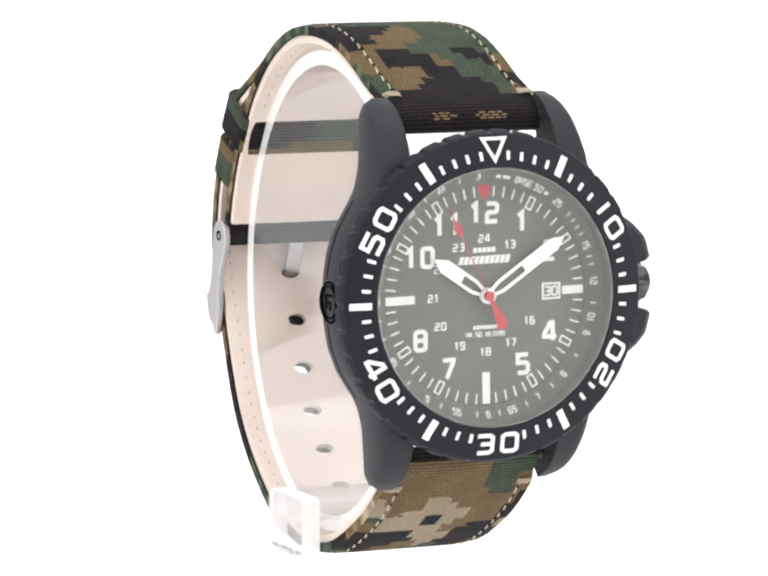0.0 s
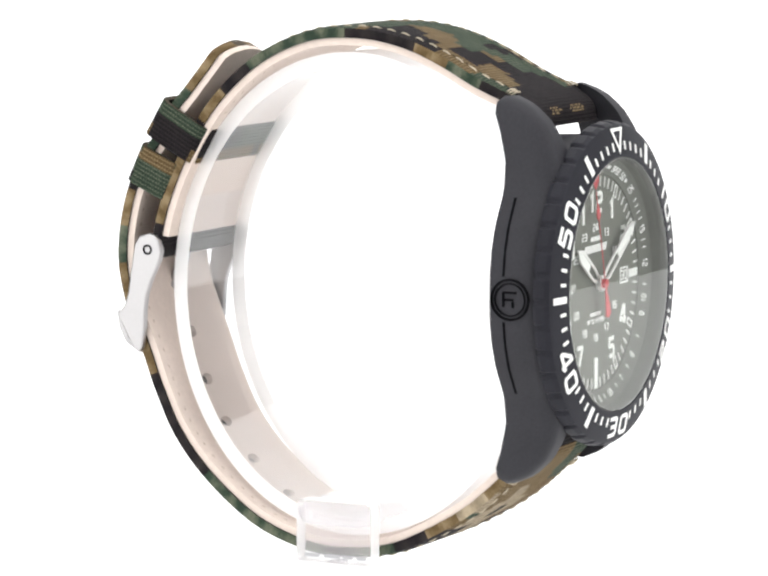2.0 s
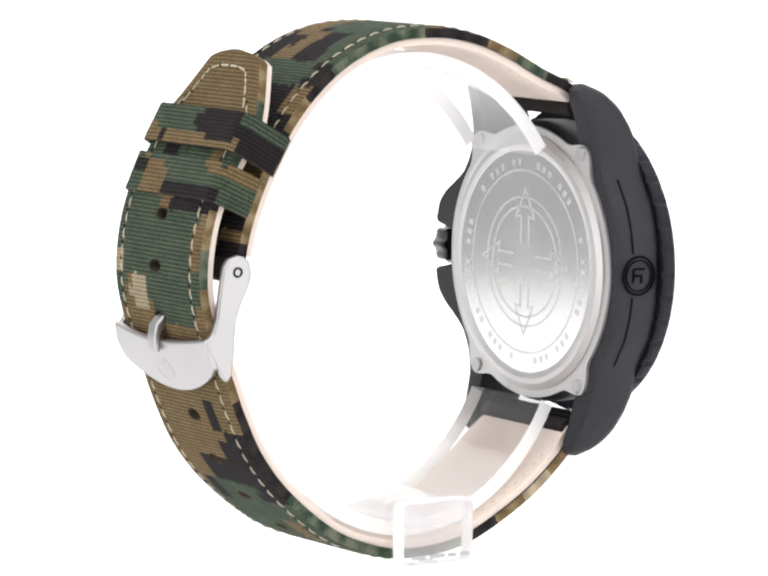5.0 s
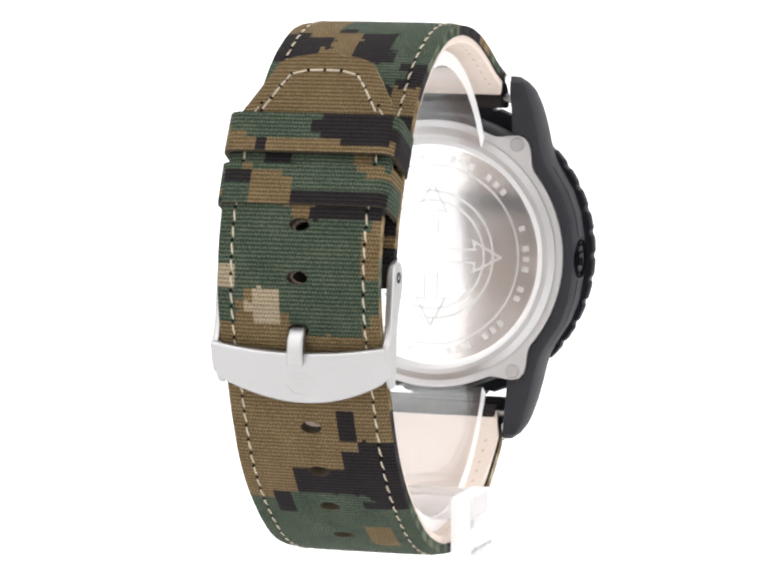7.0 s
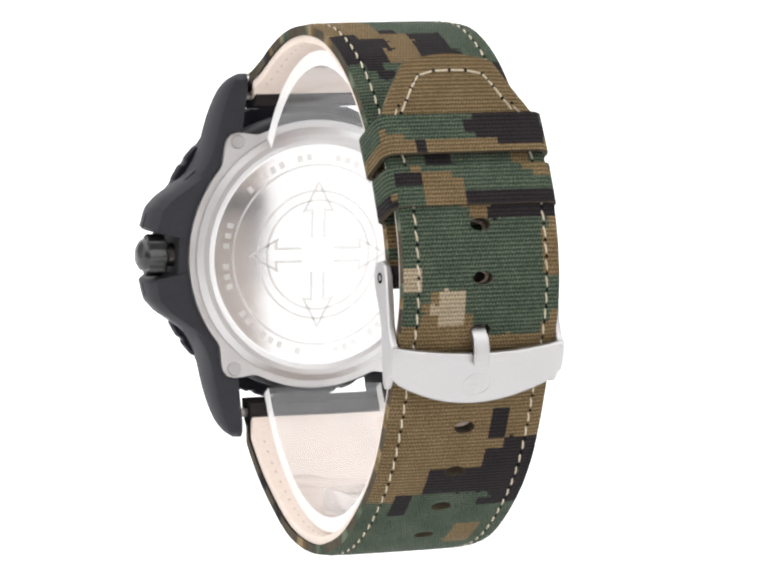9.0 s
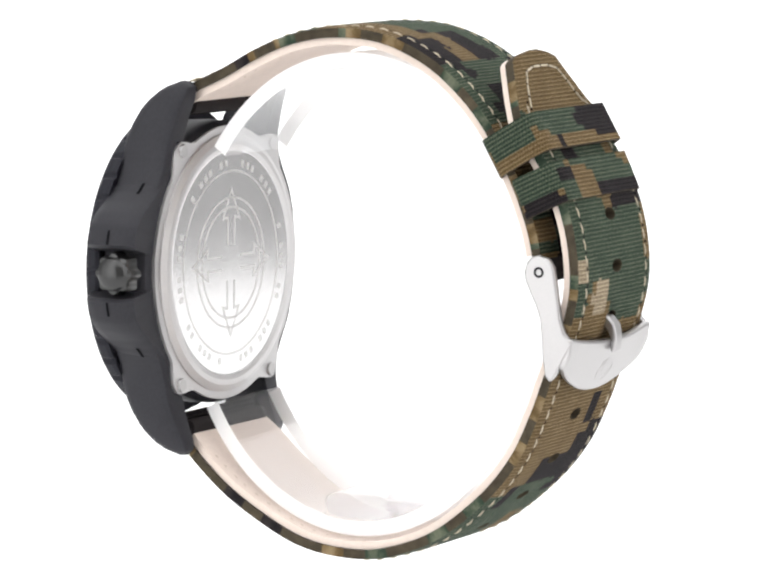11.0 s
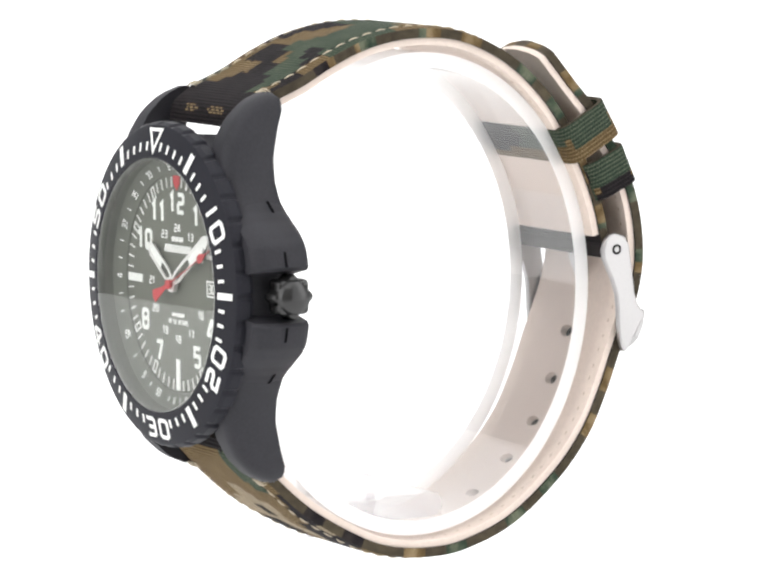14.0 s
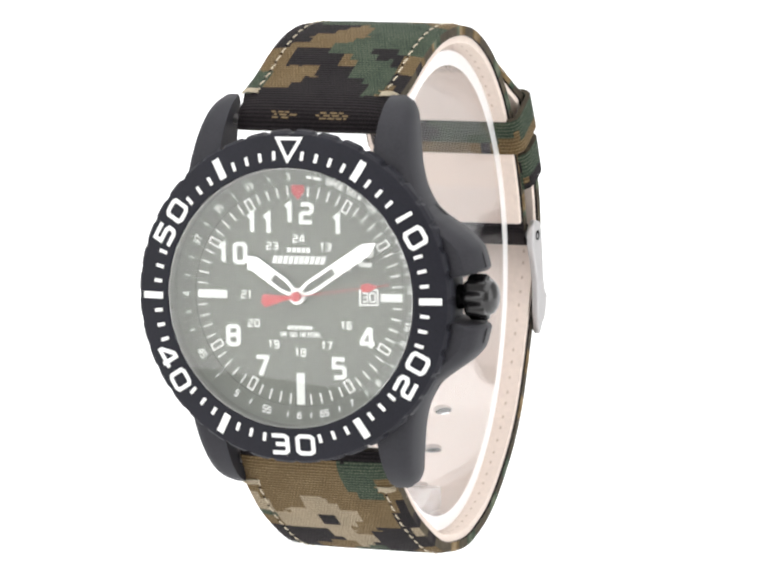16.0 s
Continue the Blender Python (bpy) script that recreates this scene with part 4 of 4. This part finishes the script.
# --- keepers: two canvas loops round both straps
def keeper(centre, along, wide, deep, long, rows, sides, label):
    """A flat loop; along: its direction on the strap as (y, z)."""
    d = Vector(along).normalized()
    n = Vector((d.y, -d.x))
    if n.dot(Vector(centre)) < 0:
        n = -n
    c = Vector(centre)
    bm = bmesh.new()
    uv = bm.loops.layers.uv.new("along")
    r, x0 = 1.7, 0.45
    outline = []
    for cx, cz, a0 in ((wide / 2 - r, deep / 2 - r, 0), (-(wide / 2 - r), deep / 2 - r, 90), (-(wide / 2 - r), -(deep / 2 - r), 180), (wide / 2 - r, -(deep / 2 - r), 270)):
        for k in range(4):
            a = radians(a0 + k * 30)
            outline.append((cx + r * math.cos(a), cz + r * math.sin(a), math.cos(a), math.sin(a)))
    # more cells across the broad faces
    full = []
    for p, q in zip(outline, outline[1:] + outline[:1]):
        steps = 14 if abs(p[0] - q[0]) > 5 else 4 if abs(p[1] - q[1]) > 2 else 1
        for k in range(steps):
            f = k / steps
            full.append(tuple(u + (v - u) * f for u, v in zip(p, q)))
    m, rowsn = len(full), 6
    th = 0.7
    rings = []
    for layer in (0, 1):
        for k in range(rowsn + 1):
            s = (k / rowsn - 0.5) * long
            ring = []
            for x, v, nx, nv in full:
                x2, v2 = (x, v) if layer == 0 else (x - nx * th, v - nv * th)
                p = c + d * s + n * v2
                ring.append(bm.verts.new(((x0 + x2) * MM, p.x * MM, p.y * MM)))
            rings.append(ring)

    def quad(p, q, r2, s2, slot, us):
        f = bm.faces.new((p, q, r2, s2))
        f.material_index = slot
        for loop, w in zip(f.loops, us):
            loop[uv].uv = w
    length = [0.0]
    for p, q in zip(full, full[1:] + full[:1]):
        length.append(length[-1] + math.hypot(p[0] - q[0], p[1] - q[1]))
    for layer in (0, 1):
        for k in range(rowsn):
            a, b = rings[layer * (rowsn + 1) + k], rings[layer * (rowsn + 1) + k + 1]
            for i in range(m):
                j = (i + 1) % m
                xm = (full[i][0] + full[j][0]) / 2
                row = rows[(rowsn - 1 - k) * len(rows) // rowsn]
                col = int((xm + wide / 2) / wide * len(row))
                slot = SLOT[row[max(0, min(len(row) - 1, col))]]
                if abs(full[i][0]) > wide / 2 - 0.3 and abs(full[j][0]) > wide / 2 - 0.3:
                    slot = SLOT[sides[int(xm > 0)][k // 2]]
                v0, v1 = k / rowsn * long, (k + 1) / rowsn * long
                quad(a[i], a[j], b[j], b[i], slot, [(length[i], v0), (length[i + 1], v0), (length[i + 1], v1), (length[i], v1)])
    for k in (0, rowsn):
        a, b = rings[k], rings[rowsn + 1 + k]
        for i in range(m):
            j = (i + 1) % m
            quad(a[i], a[j], b[j], b[i], 4, [(0, 0)] * 4)
    return part("keeper", tidy(bm), CANVAS, watch, label, 50)


keeper((25.25, 18.15), (-0.50, 0.86), 22.9, 8.3, 5.3, KEEPER_FREE, ("kkg", "bgg"), "loose camouflage canvas keeper loop")
keeper((28.75, 12.5), (-0.42, 0.905), 22.7, 7.0, 5.3, KEEPER_FIXED, ("ggb", "kgg"), "fixed camouflage canvas keeper loop")


# --- buckle
def build_buckle():
    bm = bmesh.new()
    arm = [(29.1, 4.4), (28.2, 4.2), (27.5, 3.5), (27.1, 2.2), (27.3, 1.0), (27.9, -0.3), (28.7, -1.9), (29.4, -3.9), (29.6, -5.9), (29.7, -8.2), (30.1, -10.9), (30.7, -11.7),
           (31.4, -11.0), (34.0, -6.6), (33.4, -6.1), (32.8, -5.4), (32.2, -3.6), (31.9, -1.4), (31.55, 0.9), (31.2, 2.9), (30.5, 4.0)]
    for sx in (-1, 1):
        prism(bm, arm, lambda y, z: (sx * 10.75 + 0.35, y, z), lambda y, z: (sx * 11.7 + 0.35, y, z))
    # front plate, bowed out and down in its middle
    n = 24
    rows = []
    for i in range(n + 1):
        x = -11.65 + 23.3 * i / n
        k = 1 - (x / 11.65) ** 2
        top = Vector((33.9 + 0.5 * k, -6.1 - 1.2 * k))
        end = max(0.0, (abs(x) - 10.2) / 1.45)
        bot = Vector((31.3 + 1.6 * (1 - k), -13.9 + 3.5 * (1 - k) + 0.5 * end * end))
        d = (bot - top).normalized()
        nn = Vector((-d.y, d.x))
        if nn.x < 0:
            nn = -nn
        mid = (top + bot) / 2 + nn * 0.35
        sec = [top, mid, bot, bot - nn * 0.9, mid - nn * 0.9, top - nn * 0.9]
        rows.append([bm.verts.new(((x + 0.35) * MM, p.x * MM, p.y * MM)) for p in sec])
    for a, b in zip(rows, rows[1:]):
        for k in range(6):
            bm.faces.new((a[k], b[k], b[(k + 1) % 6], a[(k + 1) % 6]))
    bm.faces.new(rows[0])
    bm.faces.new(rows[-1][::-1])
    return tidy(bm)


buckle = part("buckle", build_buckle(), STEEL, watch, "brushed steel buckle with bowed plate", 40)
rounded(buckle, 0.22, 2, 40)
for sx in (-1, 1):
    bm = bmesh.new()
    ring = [(0.55 * math.cos(i * math.pi / 10), 0.55 * math.sin(i * math.pi / 10)) for i in range(20)]
    stroke(bm, ring, 0.28, lambda u, v, lift: (sx * (11.7 + lift) + 0.35, 29.2 + u, 2.25 + v), 0.06, True)
    part("pin_ring", tidy(bm), GROOVE, buckle)
bm = bmesh.new()
prism(bm, [(0.6 * math.cos(i * math.pi / 8), 0.6 * math.sin(i * math.pi / 8)) for i in range(16)],
      lambda u, v: (-11.2, 29.2 + u, 2.25 + v), lambda u, v: (11.9, 29.2 + u, 2.25 + v))
part("pin", tidy(bm), STEEL, buckle)
bm = bmesh.new()
prism(bm, [(1.4 * math.cos(i * math.pi / 10), 1.5 * math.sin(i * math.pi / 10)) for i in range(20)],
      lambda u, v: (-10.2, 29.2 + u, 2.3 + v), lambda u, v: (10.5, 29.2 + u, 2.3 + v))
part("strap_fold", tidy(bm), CAMO["k"], watch, "black canvas fold round the buckle pin")
bm = bmesh.new()
tong = [(30.0, 2.2), (30.8, -0.8), (32.2, -3.2), (33.9, -4.2), (34.8, -5.2), (35.1, -6.9), (34.9, -8.8), (34.2, -8.7), (34.3, -7.2), (33.9, -6.2), (33.2, -5.4), (31.6, -4.4),
        (30.0, -1.0), (29.1, 2.0)]
prism(bm, tong, lambda y, z: (-1.05 + 0.5, y, z), lambda y, z: (1.05 + 0.5, y, z))
tongue = part("tongue", tidy(bm), STEEL, buckle, "flat steel buckle tongue")
rounded(tongue, 0.25, 2, 40)
bm = bmesh.new()


def on_plate(u, v, lift):
    top, bot = Vector((34.4, -7.3)), Vector((31.3, -13.9))
    nn = Vector((0.905, -0.425))
    f = 0.12 + 0.7 * (v + 2.7) / 5.4
    p = bot.lerp(top, f) + nn * (0.35 * (1 - abs(2 * f - 1)) + 0.01 + 0.06 * lift)
    return (u + 0.35, p.x - 0.6 * (u / 11.65) ** 2, p.y)


stroke(bm, [(1.9 * math.cos(i * math.pi / 12), -0.4 + 1.7 * math.sin(i * math.pi / 12)) for i in range(24)], 0.14, on_plate, 0.3, True)
stroke(bm, [(-0.9, 0.4), (-0.9, -1.2)], 0.35, on_plate, 0.3)
stroke(bm, [(0, 0.6), (0, -1.3)], 0.35, on_plate, 0.3)
stroke(bm, [(0, 0.5), (1.0, 0.5)], 0.3, on_plate, 0.3)
stroke(bm, [(0, -0.4), (0.8, -0.4)], 0.3, on_plate, 0.3)
part("emblem", tidy(bm), STEEL, buckle, "faint round emblem stamped in the plate")

# ---------------------------------------------------------------- clear stand
stand = tagged(new("display_stand"), "clear acrylic C-ring watch stand on an upright plate", "display stand")
bm = bmesh.new()
LONG, TALL, THICK = 26.4, 31.8, 2.0
ring = []
for i in range(97):
    a = radians(-149 + 293 * i / 96)
    ring.append(a)
rows = []
for a in ring:
    row = []
    for x in (-8.0, 8.5):
        for less in (THICK, 0):
            row.append(bm.verts.new((x * MM, ((LONG - less) * math.cos(a) + 0.6) * MM, ((TALL - less) * math.sin(a) - 2.65) * MM)))
    rows.append([row[0], row[1], row[3], row[2]])
for a, b in zip(rows, rows[1:]):
    for k in range(4):
        bm.faces.new((a[k], b[k], b[(k + 1) % 4], a[(k + 1) % 4]))
bm.faces.new(rows[0])
bm.faces.new(rows[-1][::-1])
tidy(bm)
for f in bm.faces:
    if abs(f.normal.x) > 0.7:
        f.material_index = 1
cuff = part("cuff", bm, [ACRYLIC, FROST], stand, "clear bent acrylic band with white sawn edges")
bm = bmesh.new()
R = 1.6
pill = []
for cx, a0 in ((5.2 - R, -90), (-(5.2 - R), 90)):
    for k in range(9):
        a = radians(a0 + 22.5 * k)
        pill.append((cx + R * math.cos(a), R * math.sin(a)))
prism(bm, pill, lambda u, v: (-13.3, u + 0.3, v - 30.9), lambda u, v: (6.5, u + 0.3, v - 30.9))
part("tongue", tidy(bm), CLOUDY, stand, "clear rounded peg through the band")
bm = bmesh.new()
prism(bm, [(-4.6, -29.2), (5.0, -29.2), (5.6, -29.8), (5.6, -37.0), (5.2, -37.4), (-4.8, -37.4), (-5.2, -37.0), (-5.2, -29.8)],
      lambda y, z: (-13.9, y, z), lambda y, z: (-11.3, y, z))
tidy(bm)
for f in bm.faces:
    if abs(f.normal.x) < 0.5:
        f.material_index = 1
plate = part("upright", bm, [CLOUDY, FROST], stand, "clear upright plate with sawn edges")
bm = bmesh.new()
ends = []
for z, r in ((-37.3, 1.3), (-59.6, 1.3), (-60.4, 9.0), (-62.0, 9.0)):
    ends.append([bm.verts.new(((-11.9 + r * math.cos(i * math.pi / 16)) * MM, (0.5 + r * math.sin(i * math.pi / 16)) * MM, z * MM)) for i in range(32)])
for a, b in zip(ends, ends[1:]):
    for i in range(32):
        bm.faces.new((a[i], b[i], b[(i + 1) % 32], a[(i + 1) % 32]))
bm.faces.new(ends[0])
bm.faces.new(ends[-1])
part("post", tidy(bm), CLOUDY, stand, "clear round post on a small foot")
for y0, y1, z in ((-4.6, -3.2, -36.4), (-2.6, -1.2, -36.4), (-0.8, 1.6, -36.4), (2.2, 4.4, -36.4)):
    bm = bmesh.new()
    stroke(bm, [(y0, z), (y1, z)], 0.5, lambda u, v, lift: (-13.93 - lift, u, v), 0.03)
    part("print_bar", tidy(bm), STAMP, stand, "small grey printed bar")
for ob in stand.children:
    ob.visible_shadow = False


# ---------------------------------------------------------------- what moves
def motions():
    # the table turns evenly; the second hand steps on
    turning = [(k / 10, 24.67 + 19.697 * k / 10) for k in range(161)]
    rows = [(t, pose(0, 0, CENTRE, 0, 0, a)) for t, a in turning]
    walk(watch, rows)
    walk(stand, rows)
    steps = [(0.0, HEAD @ turn(SECOND))]
    for k in range(18):
        t = TICK + 0.868 * k
        steps += [(t, HEAD @ turn(SECOND + 6 * k)), (t + 0.1, HEAD @ turn(SECOND + 6 * k + 6))]
    steps.append((16.0, steps[-1][1]))
    walk(second_hand, steps)


TICK = 0.95
motions()
